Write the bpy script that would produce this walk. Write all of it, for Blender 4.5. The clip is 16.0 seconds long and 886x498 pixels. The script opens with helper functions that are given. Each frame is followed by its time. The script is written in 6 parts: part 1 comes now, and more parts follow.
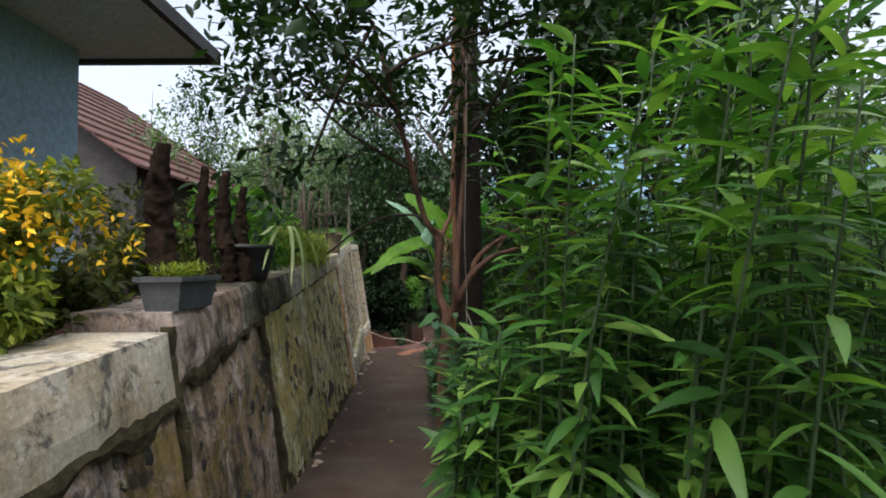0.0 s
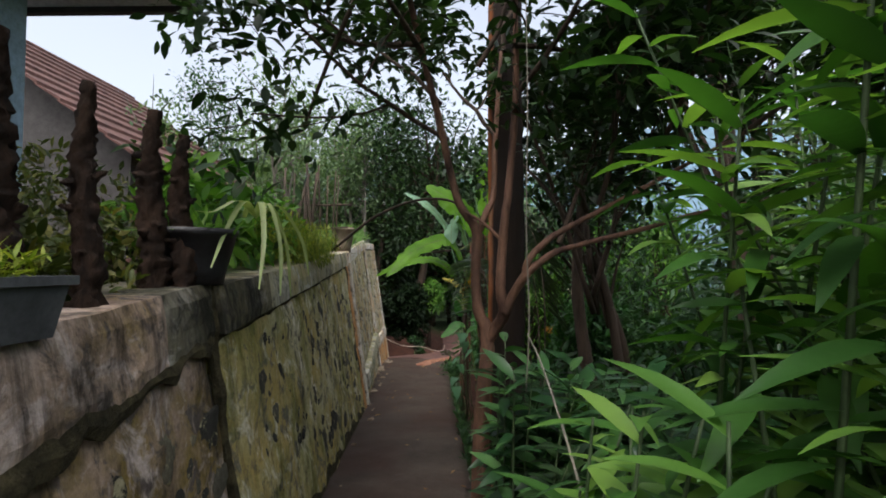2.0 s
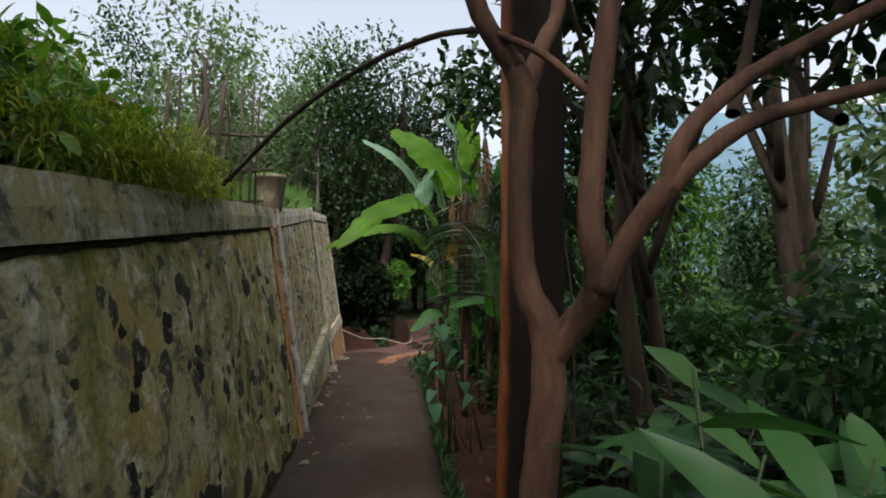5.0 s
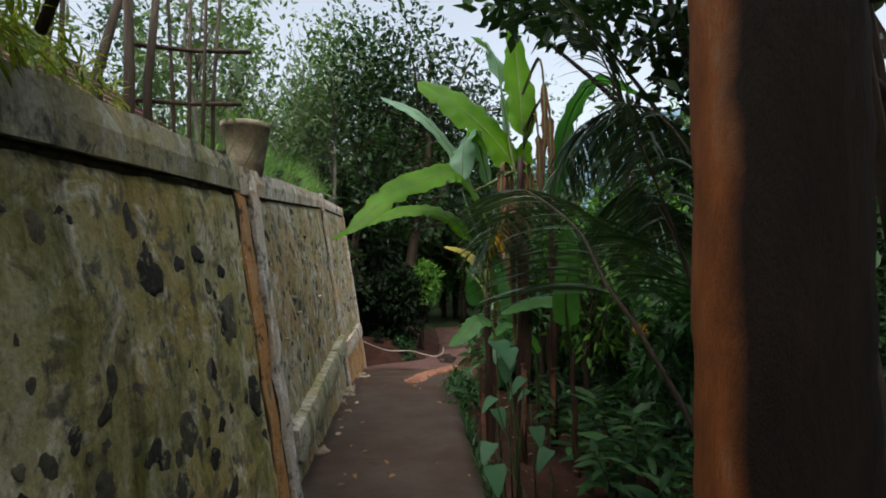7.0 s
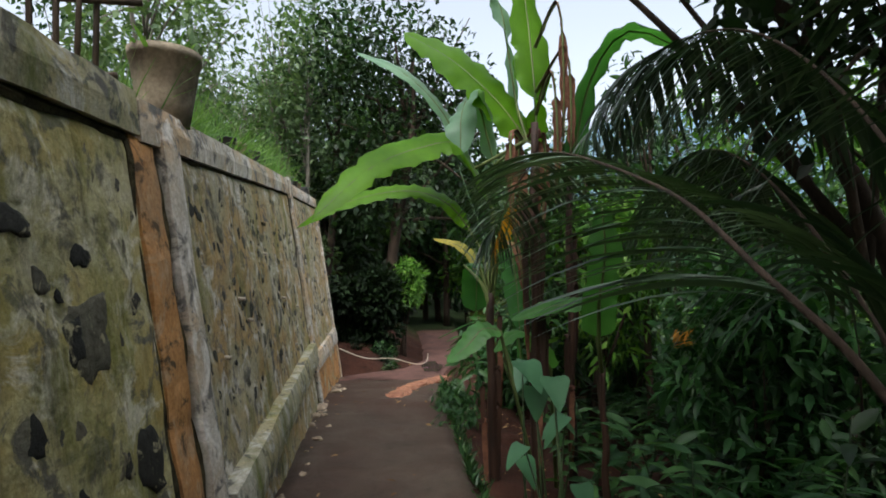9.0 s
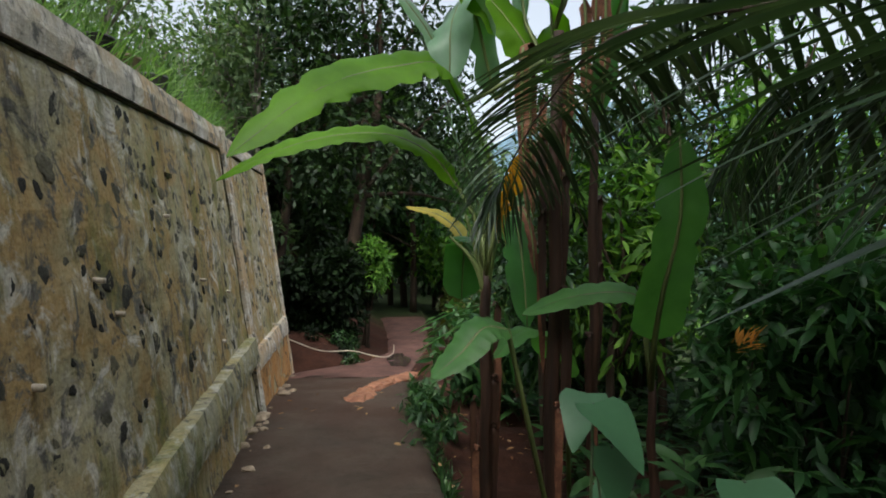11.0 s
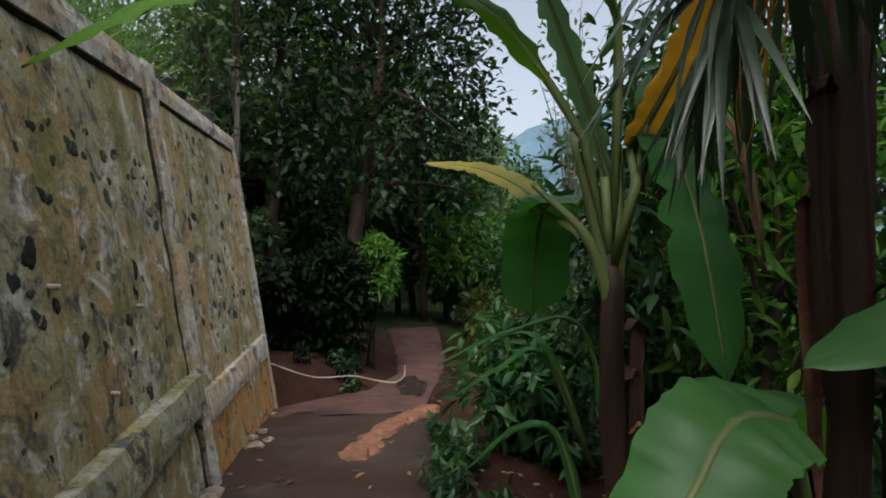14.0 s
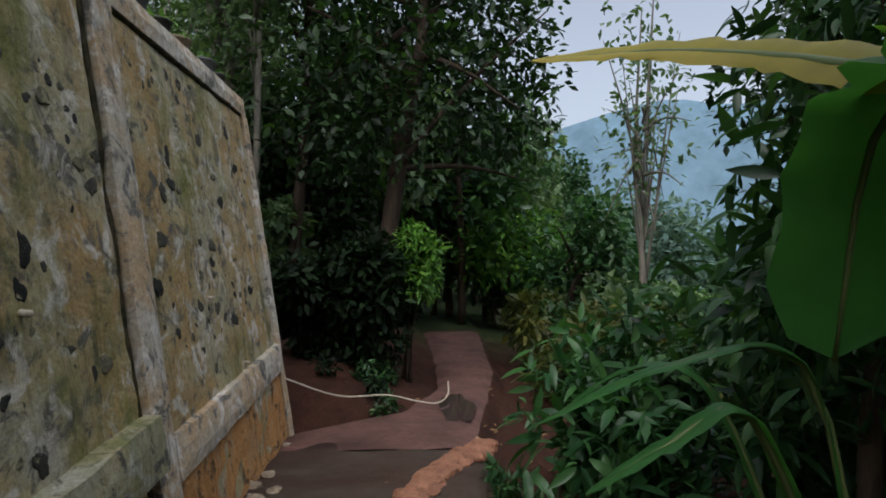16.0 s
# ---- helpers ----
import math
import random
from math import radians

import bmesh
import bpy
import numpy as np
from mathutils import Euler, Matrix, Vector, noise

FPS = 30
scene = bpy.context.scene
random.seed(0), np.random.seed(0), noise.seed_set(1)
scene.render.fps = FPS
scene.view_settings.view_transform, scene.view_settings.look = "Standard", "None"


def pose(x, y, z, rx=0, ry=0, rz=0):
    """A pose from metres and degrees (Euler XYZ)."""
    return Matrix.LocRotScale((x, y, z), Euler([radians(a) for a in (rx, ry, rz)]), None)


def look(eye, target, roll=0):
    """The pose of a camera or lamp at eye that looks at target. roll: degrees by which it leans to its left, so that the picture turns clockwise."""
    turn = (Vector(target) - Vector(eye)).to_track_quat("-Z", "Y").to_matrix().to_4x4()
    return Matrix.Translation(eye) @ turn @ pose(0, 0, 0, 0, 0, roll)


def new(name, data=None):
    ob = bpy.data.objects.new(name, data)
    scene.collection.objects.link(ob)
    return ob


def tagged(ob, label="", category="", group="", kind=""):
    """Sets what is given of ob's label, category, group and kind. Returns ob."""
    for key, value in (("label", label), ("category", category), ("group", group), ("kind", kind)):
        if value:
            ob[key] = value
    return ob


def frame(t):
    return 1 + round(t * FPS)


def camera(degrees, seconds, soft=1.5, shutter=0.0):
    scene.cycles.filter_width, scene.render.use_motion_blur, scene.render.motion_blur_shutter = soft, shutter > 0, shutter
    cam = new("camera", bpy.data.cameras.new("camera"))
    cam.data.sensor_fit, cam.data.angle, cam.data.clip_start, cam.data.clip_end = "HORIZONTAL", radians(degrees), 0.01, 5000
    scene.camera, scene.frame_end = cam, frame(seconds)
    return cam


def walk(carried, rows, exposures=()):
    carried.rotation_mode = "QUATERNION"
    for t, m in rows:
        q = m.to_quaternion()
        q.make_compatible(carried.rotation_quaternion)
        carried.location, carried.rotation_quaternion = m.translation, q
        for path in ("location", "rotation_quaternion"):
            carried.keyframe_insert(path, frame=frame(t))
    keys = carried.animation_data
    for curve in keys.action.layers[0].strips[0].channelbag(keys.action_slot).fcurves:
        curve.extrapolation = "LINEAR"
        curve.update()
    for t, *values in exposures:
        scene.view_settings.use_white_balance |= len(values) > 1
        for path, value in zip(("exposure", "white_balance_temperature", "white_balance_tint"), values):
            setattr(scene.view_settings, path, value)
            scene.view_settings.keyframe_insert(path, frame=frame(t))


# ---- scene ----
cam = camera(80.0, 16.0, soft=1.8)
PATH = [
    (0, (0.012, -0.162, 1.385), (0.019, 1.837, 1.447), -0.3),
    (0.5, (-0.009, 0.244, 1.412), (-0.049, 2.243, 1.486), 0.0),
    (1, (-0.015, 0.562, 1.404), (-0.087, 2.559, 1.482), 0.3),
    (1.5, (-0.084, 0.898, 1.393), (-0.158, 2.896, 1.468), 0.5),
    (2, (-0.157, 1.264, 1.365), (-0.215, 3.261, 1.436), 0.3),
    (2.5, (-0.244, 1.609, 1.355), (-0.269, 3.608, 1.419), 0.1),
    (3, (-0.281, 2.021, 1.31), (-0.273, 4.021, 1.366), 0.0),
    (3.5, (-0.341, 2.416, 1.293), (-0.299, 4.415, 1.353), 0.3),
    (4, (-0.326, 2.894, 1.213), (-0.255, 4.892, 1.27), 0.0),
    (4.5, (-0.341, 3.346, 1.168), (-0.253, 5.343, 1.215), 0.2),
    (5, (-0.321, 3.75, 1.124), (-0.241, 5.749, 1.147), 0.4),
    (5.2, (-0.343, 3.885, 1.111), (-0.266, 5.883, 1.124), 0.4),
    (7.3, (-0.494, 5.896, 0.909), (-0.513, 7.895, 0.959), -0.5),
    (7.5, (-0.51, 6.002, 0.901), (-0.528, 8.001, 0.949), -0.5),
    (8, (-0.558, 6.247, 0.886), (-0.56, 8.247, 0.938), -0.4),
    (8.5, (-0.568, 6.531, 0.862), (-0.539, 8.53, 0.917), -0.5),
    (9, (-0.613, 6.831, 0.856), (-0.547, 8.829, 0.908), -0.4),
    (9.2, (-0.616, 6.941, 0.847), (-0.533, 8.938, 0.89), -0.3),
    (11.3, (-0.669, 8.356, 0.756), (-0.449, 10.344, 0.75), 0.8),
    (11.5, (-0.666, 8.474, 0.751), (-0.436, 10.461, 0.759), 1.1),
    (12, (-0.701, 8.754, 0.716), (-0.459, 10.739, 0.727), 0.9),
    (12.5, (-0.676, 9.04, 0.694), (-0.44, 11.026, 0.709), 0.4),
    (13, (-0.716, 9.335, 0.67), (-0.497, 11.323, 0.687), -0.1),
    (13.5, (-0.684, 9.693, 0.647), (-0.483, 11.683, 0.664), -0.5),
    (14, (-0.705, 10.069, 0.62), (-0.524, 12.061, 0.637), -0.8),
    (14.5, (-0.667, 10.465, 0.574), (-0.505, 12.458, 0.602), -0.9),
    (15, (-0.701, 10.83, 0.552), (-0.576, 12.826, 0.573), -0.3),
    (15.5, (-0.747, 11.169, 0.535), (-0.667, 13.167, 0.551), -0.2),
    (16, (-0.848, 11.451, 0.538), (-0.787, 13.45, 0.556), -0.1),
]
walk(cam, [(t, look(eye, target, roll)) for t, eye, target, roll in PATH],
     exposures=((0.0, 1.4, 6150, 11), (3.0, 1.15, 6350, 11), (5.0, 1.1, 6400, 9), (7.5, 1.1, 6300, 7), (9.0, 1.32, 6250, 8), (11.5, 1.1, 6400, 6), (13.0, 0.88, 6300, 7), (16.0, 0.58, 6050, 10)))

# ---- light: an overcast, dim late afternoon ----
world = bpy.data.worlds.new("sky")
scene.world = world
world.use_nodes = True
wn = world.node_tree.nodes
sky = wn.new("ShaderNodeTexSky")
sky.sky_type, sky.sun_disc = "NISHITA", False
sky.sun_elevation, sky.sun_rotation = radians(55), radians(200)
sky.air_density, sky.dust_density, sky.ozone_density = 1.0, 6.0, 1.0
veil = wn.new("ShaderNodeHueSaturation")  # cloud takes most of the blue away
veil.inputs["Saturation"].default_value = 0.4
world.node_tree.links.new(sky.outputs[0], veil.inputs["Color"])
world.node_tree.links.new(veil.outputs[0], wn["Background"].inputs[0])
wn["Background"].inputs[1].default_value = 0.15
sun = new("sun", bpy.data.lights.new("sun", "SUN"))
sun.data.energy, sun.data.angle, sun.data.color = 0.5, radians(40), (1.0, 0.97, 0.92)
sun.matrix_world = look((5, 0.5, 9), (0, 0, 0))

# ---- materials ----
def mat(name, rough=0.8, spec=0.3):
    m = bpy.data.materials.new(name)
    m.use_nodes = True
    b = m.node_tree.nodes["Principled BSDF"]
    b.inputs["Roughness"].default_value = rough
    b.inputs["Specular IOR Level"].default_value = spec
    return m, m.node_tree.nodes, m.node_tree.links, b


def ramp(nt, src, stops):
    r = nt.nodes.new("ShaderNodeValToRGB")
    e = r.color_ramp.elements
    e[0].position, e[0].color = stops[0][0], (*stops[0][1], 1)
    e[1].position, e[1].color = stops[-1][0], (*stops[-1][1], 1)
    for p, c in stops[1:-1]:
        k = e.new(p)
        k.color = (*c, 1)
    nt.links.new(src, r.inputs[0])
    return r.outputs[0]


def noise_tex(nt, scale, detail=6, rough=0.6, stretch=None, distort=0.0):
    n = nt.nodes.new("ShaderNodeTexNoise")
    n.inputs["Scale"].default_value, n.inputs["Detail"].default_value = scale, detail
    n.inputs["Roughness"].default_value, n.inputs["Distortion"].default_value = rough, distort
    g = nt.nodes.new("ShaderNodeNewGeometry")
    if stretch:
        mp = nt.nodes.new("ShaderNodeMapping")
        mp.inputs["Scale"].default_value = stretch
        nt.links.new(g.outputs["Position"], mp.inputs[0])
        nt.links.new(mp.outputs[0], n.inputs["Vector"])
    else:
        nt.links.new(g.outputs["Position"], n.inputs["Vector"])
    return n.outputs["Fac"]


def mix(nt, fac, a, b, mode="MIX"):
    n = nt.nodes.new("ShaderNodeMix")
    n.data_type, n.blend_type = "RGBA", mode
    for sock, v in ((n.inputs["Factor"], fac), (n.inputs["A"], a), (n.inputs["B"], b)):
        if isinstance(v, (int, float)):
            sock.default_value = v
        elif isinstance(v, tuple):
            sock.default_value = (*v, 1)
        else:
            nt.links.new(v, sock)
    return n.outputs["Result"]


def bump(nt, b, src, strength, dist=0.01):
    n = nt.nodes.new("ShaderNodeBump")
    n.inputs["Strength"].default_value, n.inputs["Distance"].default_value = strength, dist
    nt.links.new(src, n.inputs["Height"])
    nt.links.new(n.outputs[0], b.inputs["Normal"])


def plaster_mat(name, base, ochre, grey, moss, moss_lo=0.5, streak=0.5, chip=0.0):
    """Old lime plaster over rubble: ochre wash worn to grey, with moss and dark rain streaks."""
    m, nodes, links, b = mat(name, 0.9, 0.2)
    nt = m.node_tree
    big = noise_tex(nt, 1.4, 8, 0.65)
    col = ramp(nt, big, [(0.30, grey), (0.45, base), (0.57, ochre), (0.72, base)])
    patch = ramp(nt, noise_tex(nt, 6.5, 8, 0.7, distort=0.6), [(0.53, (0, 0, 0)), (0.60, (1, 1, 1))])
    col = mix(nt, patch, col, tuple(0.30 * g for g in grey))
    pale = ramp(nt, noise_tex(nt, 4.3, 8, 0.7, distort=0.9), [(0.53, (0, 0, 0)), (0.62, (1, 1, 1))])
    col = mix(nt, pale, col, tuple(1.3 * g for g in grey))
    if chip:
        chips = ramp(nt, noise_tex(nt, 7.5, 7, 0.62, distort=0.5), [(0.56, (0, 0, 0)), (0.66, (chip,) * 3)])
        col = mix(nt, chips, col, tuple(0.25 * g for g in grey))
    mossy = ramp(nt, noise_tex(nt, 2.6, 9, 0.72, (1, 1, 0.45)), [(moss_lo, (0, 0, 0)), (moss_lo + 0.16, (1, 1, 1))])
    col = mix(nt, mossy, col, moss)
    run = ramp(nt, noise_tex(nt, 4.0, 7, 0.7, (1, 2.2, 0.18)), [(0.52, (1, 1, 1)), (0.72, (1 - streak,) * 3)])
    col = mix(nt, 1.0, col, run, "MULTIPLY")
    fine = noise_tex(nt, 42, 8, 0.75)
    col = mix(nt, 1.0, col, ramp(nt, fine, [(0.3, (0.62, 0.62, 0.6)), (0.6, (1.1, 1.1, 1.1))]), "MULTIPLY")
    links.new(col, b.inputs["Base Color"])
    bump(nt, b, noise_tex(nt, 24, 10, 0.7), 0.7, 0.02)
    return m


M_WALL_A = plaster_mat("mossy_plaster", (0.42, 0.38, 0.19), (0.39, 0.30, 0.10), (0.50, 0.47, 0.36), (0.19, 0.19, 0.05), 0.48, 0.65, 0.9)
M_WALL_B = plaster_mat("ochre_plaster", (0.39, 0.345, 0.21), (0.40, 0.27, 0.12), (0.47, 0.44, 0.385), (0.20, 0.195, 0.065), 0.51, 0.6, 0.8)
M_WALL_N = plaster_mat("peeling_plaster", (0.32, 0.235, 0.175), (0.22, 0.16, 0.05), (0.37, 0.31, 0.28), (0.018, 0.015, 0.010), 0.47, 0.9, 0.9)
M_CONC = plaster_mat("weathered_concrete", (0.34, 0.32, 0.22), (0.38, 0.33, 0.17), (0.38, 0.37, 0.32), (0.15, 0.165, 0.055), 0.52, 0.55)
M_RIB = plaster_mat("concrete_rib", (0.50, 0.45, 0.37), (0.50, 0.36, 0.22), (0.56, 0.53, 0.49), (0.30, 0.27, 0.13), 0.62, 0.4)
M_CREAM = plaster_mat("cream_paint", (0.48, 0.43, 0.33), (0.42, 0.34, 0.22), (0.42, 0.39, 0.33), (0.10, 0.085, 0.045), 0.56, 0.6)
M_MOULD = plaster_mat("mould_blackened_concrete", (0.13, 0.12, 0.085), (0.16, 0.14, 0.08), (0.20, 0.19, 0.16), (0.018, 0.018, 0.012), 0.46, 0.8, 0.5)
M_CLAY = plaster_mat("orange_clay_render", (0.46, 0.23, 0.085), (0.50, 0.26, 0.10), (0.36, 0.24, 0.14), (0.22, 0.12, 0.05), 0.6, 0.4)


def simple_mat(name, c1, c2, scale, rough=0.8, bump_s=0.4, stretch=None, spec=0.3, bdist=0.01):
    m, nodes, links, b = mat(name, rough, spec)
    nt = m.node_tree
    col = ramp(nt, noise_tex(nt, scale, 8, 0.65, stretch), [(0.32, c1), (0.68, c2)])
    col = mix(nt, 1.0, col, ramp(nt, noise_tex(nt, scale * 9, 6, 0.7, stretch), [(0.3, (0.7, 0.7, 0.7)), (0.62, (1.12, 1.12, 1.12))]), "MULTIPLY")
    links.new(col, b.inputs["Base Color"])
    bump(nt, b, noise_tex(nt, scale * 4, 9, 0.7, stretch), bump_s, bdist)
    return m


def stone_mat():
    """Dark river stone, from nearly black to olive grey, stone by stone."""
    m, nodes, links, b = mat("dark_river_stone", 0.78, 0.3)
    nt = m.node_tree
    info = nodes.new("ShaderNodeObjectInfo")
    col = ramp(nt, info.outputs["Random"], [(0.0, (0.012, 0.012, 0.010)), (0.5, (0.035, 0.034, 0.028)), (0.8, (0.09, 0.085, 0.06)), (1.0, (0.16, 0.14, 0.09))])
    col = mix(nt, 1.0, col, ramp(nt, noise_tex(nt, 28, 8, 0.7), [(0.3, (0.45, 0.45, 0.45)), (0.68, (1.4, 1.4, 1.4))]), "MULTIPLY")
    smear = ramp(nt, noise_tex(nt, 11, 8, 0.7, distort=0.8), [(0.57, (0, 0, 0)), (0.63, (0.9, 0.9, 0.9))])  # plaster still stuck on
    links.new(mix(nt, smear, col, (0.34, 0.31, 0.19)), b.inputs["Base Color"])
    bump(nt, b, noise_tex(nt, 30, 9, 0.7), 0.8, 0.015)
    return m


M_STONE = stone_mat()
def soil_mat():
    """Red soil near the way; leaf mould and low green away from it."""
    m, nodes, links, b = mat("red_soil", 0.9, 0.2)
    nt = m.node_tree
    col = ramp(nt, noise_tex(nt, 1.6, 8, 0.65), [(0.32, (0.022, 0.009, 0.006)), (0.68, (0.065, 0.024, 0.014))])
    green = ramp(nt, noise_tex(nt, 0.9, 9, 0.7), [(0.35, (0.018, 0.026, 0.010)), (0.65, (0.045, 0.075, 0.022))])
    g = nodes.new("ShaderNodeNewGeometry")
    sep = nodes.new("ShaderNodeSeparateXYZ")
    links.new(g.outputs["Position"], sep.inputs[0])
    far = nodes.new("ShaderNodeMapRange")
    far.inputs["From Min"].default_value, far.inputs["From Max"].default_value = 2.0, 4.5
    links.new(sep.outputs["X"], far.inputs["Value"])
    deep = nodes.new("ShaderNodeMapRange")
    deep.inputs["From Min"].default_value, deep.inputs["From Max"].default_value = 22.0, 27.0
    links.new(sep.outputs["Y"], deep.inputs["Value"])
    both = nodes.new("ShaderNodeMath")
    both.operation = "MAXIMUM"
    links.new(far.outputs[0], both.inputs[0])
    links.new(deep.outputs[0], both.inputs[1])
    col = mix(nt, both.outputs[0], col, green)
    links.new(mix(nt, 1.0, col, ramp(nt, noise_tex(nt, 30, 6, 0.7), [(0.3, (0.6, 0.6, 0.6)), (0.65, (1.2, 1.2, 1.2))]), "MULTIPLY"), b.inputs["Base Color"])
    bump(nt, b, noise_tex(nt, 9, 10, 0.7), 0.9, 0.04)
    return m


M_SOIL = soil_mat()


def path_mat():
    """Grey-brown concrete under trodden earth, wet and dark in places."""
    m, nodes, links, b = mat("trodden_concrete", 0.7, 0.35)
    nt = m.node_tree
    col = ramp(nt, noise_tex(nt, 2.2, 8, 0.65), [(0.32, (0.034, 0.023, 0.017)), (0.68, (0.088, 0.066, 0.048))])
    earth = ramp(nt, noise_tex(nt, 0.8, 9, 0.7, distort=0.4), [(0.42, (0, 0, 0)), (0.60, (1, 1, 1))])
    col = mix(nt, earth, col, (0.046, 0.022, 0.014))
    spots = ramp(nt, noise_tex(nt, 13, 7, 0.75), [(0.58, (1, 1, 1)), (0.70, (0.45, 0.42, 0.4))])
    col = mix(nt, 1.0, col, spots, "MULTIPLY")
    links.new(mix(nt, 1.0, col, ramp(nt, noise_tex(nt, 60, 6, 0.7), [(0.3, (0.65, 0.65, 0.65)), (0.65, (1.2, 1.2, 1.2))]), "MULTIPLY"), b.inputs["Base Color"])
    bump(nt, b, noise_tex(nt, 16, 10, 0.72), 0.7, 0.02)
    return m


M_PATH = path_mat()
# dark moss; also stands for the shadow under the top beams
M_MOSS_SHADE = simple_mat("dark_wet_moss_and_shade", (0.018, 0.017, 0.010), (0.10, 0.085, 0.045), 14, 0.95, 1.0, None, 0.15, 0.03)
M_EARTH = simple_mat("trodden_earth", (0.05, 0.026, 0.021), (0.16, 0.08, 0.066), 1.8, 0.75, 0.6)
M_CLAYLUMP = simple_mat("wet_clay", (0.15, 0.062, 0.036), (0.34, 0.16, 0.095), 7, 0.7, 0.7)
M_BARK_RED = simple_mat("smooth_red_bark", (0.025, 0.011, 0.008), (0.19, 0.10, 0.062), 4, 0.7, 0.9, (1.4, 1.4, 0.45), 0.3, 0.02)
M_BARK_DARK = simple_mat("dark_bark", (0.022, 0.016, 0.011), (0.075, 0.05, 0.034), 6, 0.9, 0.9, (2, 2, 0.4))
def coco_bark_mat():
    """Black weathered bark, with the light on its path side painted in rusty orange and grey."""
    m, nodes, links, b = mat("coconut_bark", 0.8, 0.25)
    nt = m.node_tree
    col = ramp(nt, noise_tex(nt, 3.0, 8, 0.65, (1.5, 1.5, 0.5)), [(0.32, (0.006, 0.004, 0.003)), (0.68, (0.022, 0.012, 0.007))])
    lit_bark = ramp(nt, noise_tex(nt, 2.6, 8, 0.65, (1.5, 1.5, 0.6)), [(0.30, (0.10, 0.03, 0.008)), (0.52, (0.27, 0.085, 0.02)), (0.70, (0.30, 0.19, 0.12))])
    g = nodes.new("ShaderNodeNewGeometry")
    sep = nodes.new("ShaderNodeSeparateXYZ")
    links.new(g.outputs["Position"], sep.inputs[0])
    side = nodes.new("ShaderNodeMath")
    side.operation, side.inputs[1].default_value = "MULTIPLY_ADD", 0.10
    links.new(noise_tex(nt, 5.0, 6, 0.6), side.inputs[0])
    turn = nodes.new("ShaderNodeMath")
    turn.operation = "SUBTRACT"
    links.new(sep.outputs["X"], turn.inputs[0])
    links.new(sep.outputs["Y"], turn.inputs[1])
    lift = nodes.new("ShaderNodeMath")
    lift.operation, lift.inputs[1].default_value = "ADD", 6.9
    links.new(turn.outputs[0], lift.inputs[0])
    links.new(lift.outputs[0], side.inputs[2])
    # light from the path side, put into the colour by position
    lit_mask = ramp(nt, side.outputs[0], [(0.17, (1, 1, 1)), (0.26, (0, 0, 0))])
    links.new(mix(nt, lit_mask, col, lit_bark), b.inputs["Base Color"])
    bump(nt, b, noise_tex(nt, 14, 9, 0.7, (1.5, 1.5, 0.7)), 0.9, 0.02)
    return m


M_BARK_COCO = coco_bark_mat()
M_BARK_GREY = simple_mat("grey_bark", (0.09, 0.085, 0.07), (0.22, 0.20, 0.16), 6, 0.85, 0.6, (2, 2, 0.4))
M_BANANA_STEM = simple_mat("banana_stem", (0.008, 0.005, 0.004), (0.055, 0.025, 0.014), 4, 0.6, 0.5, (3, 3, 0.22))
M_DRY = simple_mat("dry_leaf", (0.06, 0.022, 0.013), (0.20, 0.09, 0.05), 9, 0.85, 0.6)
M_BAMBOO = simple_mat("old_bamboo", (0.022, 0.016, 0.011), (0.085, 0.06, 0.04), 8, 0.8, 0.4, (3, 3, 0.4))
M_POT_GREY = simple_mat("grey_plastic_pot", (0.045, 0.048, 0.052), (0.09, 0.095, 0.10), 5, 0.5, 0.1)
M_POT_BLACK = simple_mat("black_plastic_bag", (0.012, 0.012, 0.013), (0.03, 0.03, 0.032), 8, 0.4, 0.3)
M_POT_CEMENT = simple_mat("cement_pot", (0.06, 0.045, 0.03), (0.34, 0.29, 0.21), 4, 0.9, 0.7)
M_DRIFT = simple_mat("mossy_driftwood", (0.006, 0.004, 0.003), (0.05, 0.028, 0.017), 11, 0.95, 1.0, (1.5, 1.5, 0.6), 0.2, 0.03)
M_BLUE = simple_mat("pale_blue_wall", (0.33, 0.46, 0.55), (0.39, 0.52, 0.60), 1.5, 0.8, 0.15)
M_SOFFIT = simple_mat("grey_white_soffit", (0.66, 0.66, 0.65), (0.76, 0.76, 0.74), 2, 0.8, 0.1)
M_FASCIA = simple_mat("dark_fascia", (0.035, 0.032, 0.03), (0.07, 0.065, 0.06), 5, 0.7, 0.2)
M_TILE = simple_mat("brown_clay_tile", (0.06, 0.03, 0.025), (0.15, 0.075, 0.06), 3, 0.85, 0.5)
M_HOSE = simple_mat("pale_hose", (0.38, 0.32, 0.24), (0.52, 0.46, 0.37), 8, 0.5, 0.1)
M_PLANK = simple_mat("old_red_plank", (0.10, 0.05, 0.035), (0.20, 0.11, 0.08), 6, 0.85, 0.5, (3, 0.6, 3))
# the haze over the far hill is in this blue-grey colour
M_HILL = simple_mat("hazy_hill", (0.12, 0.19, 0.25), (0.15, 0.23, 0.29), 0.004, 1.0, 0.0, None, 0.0)


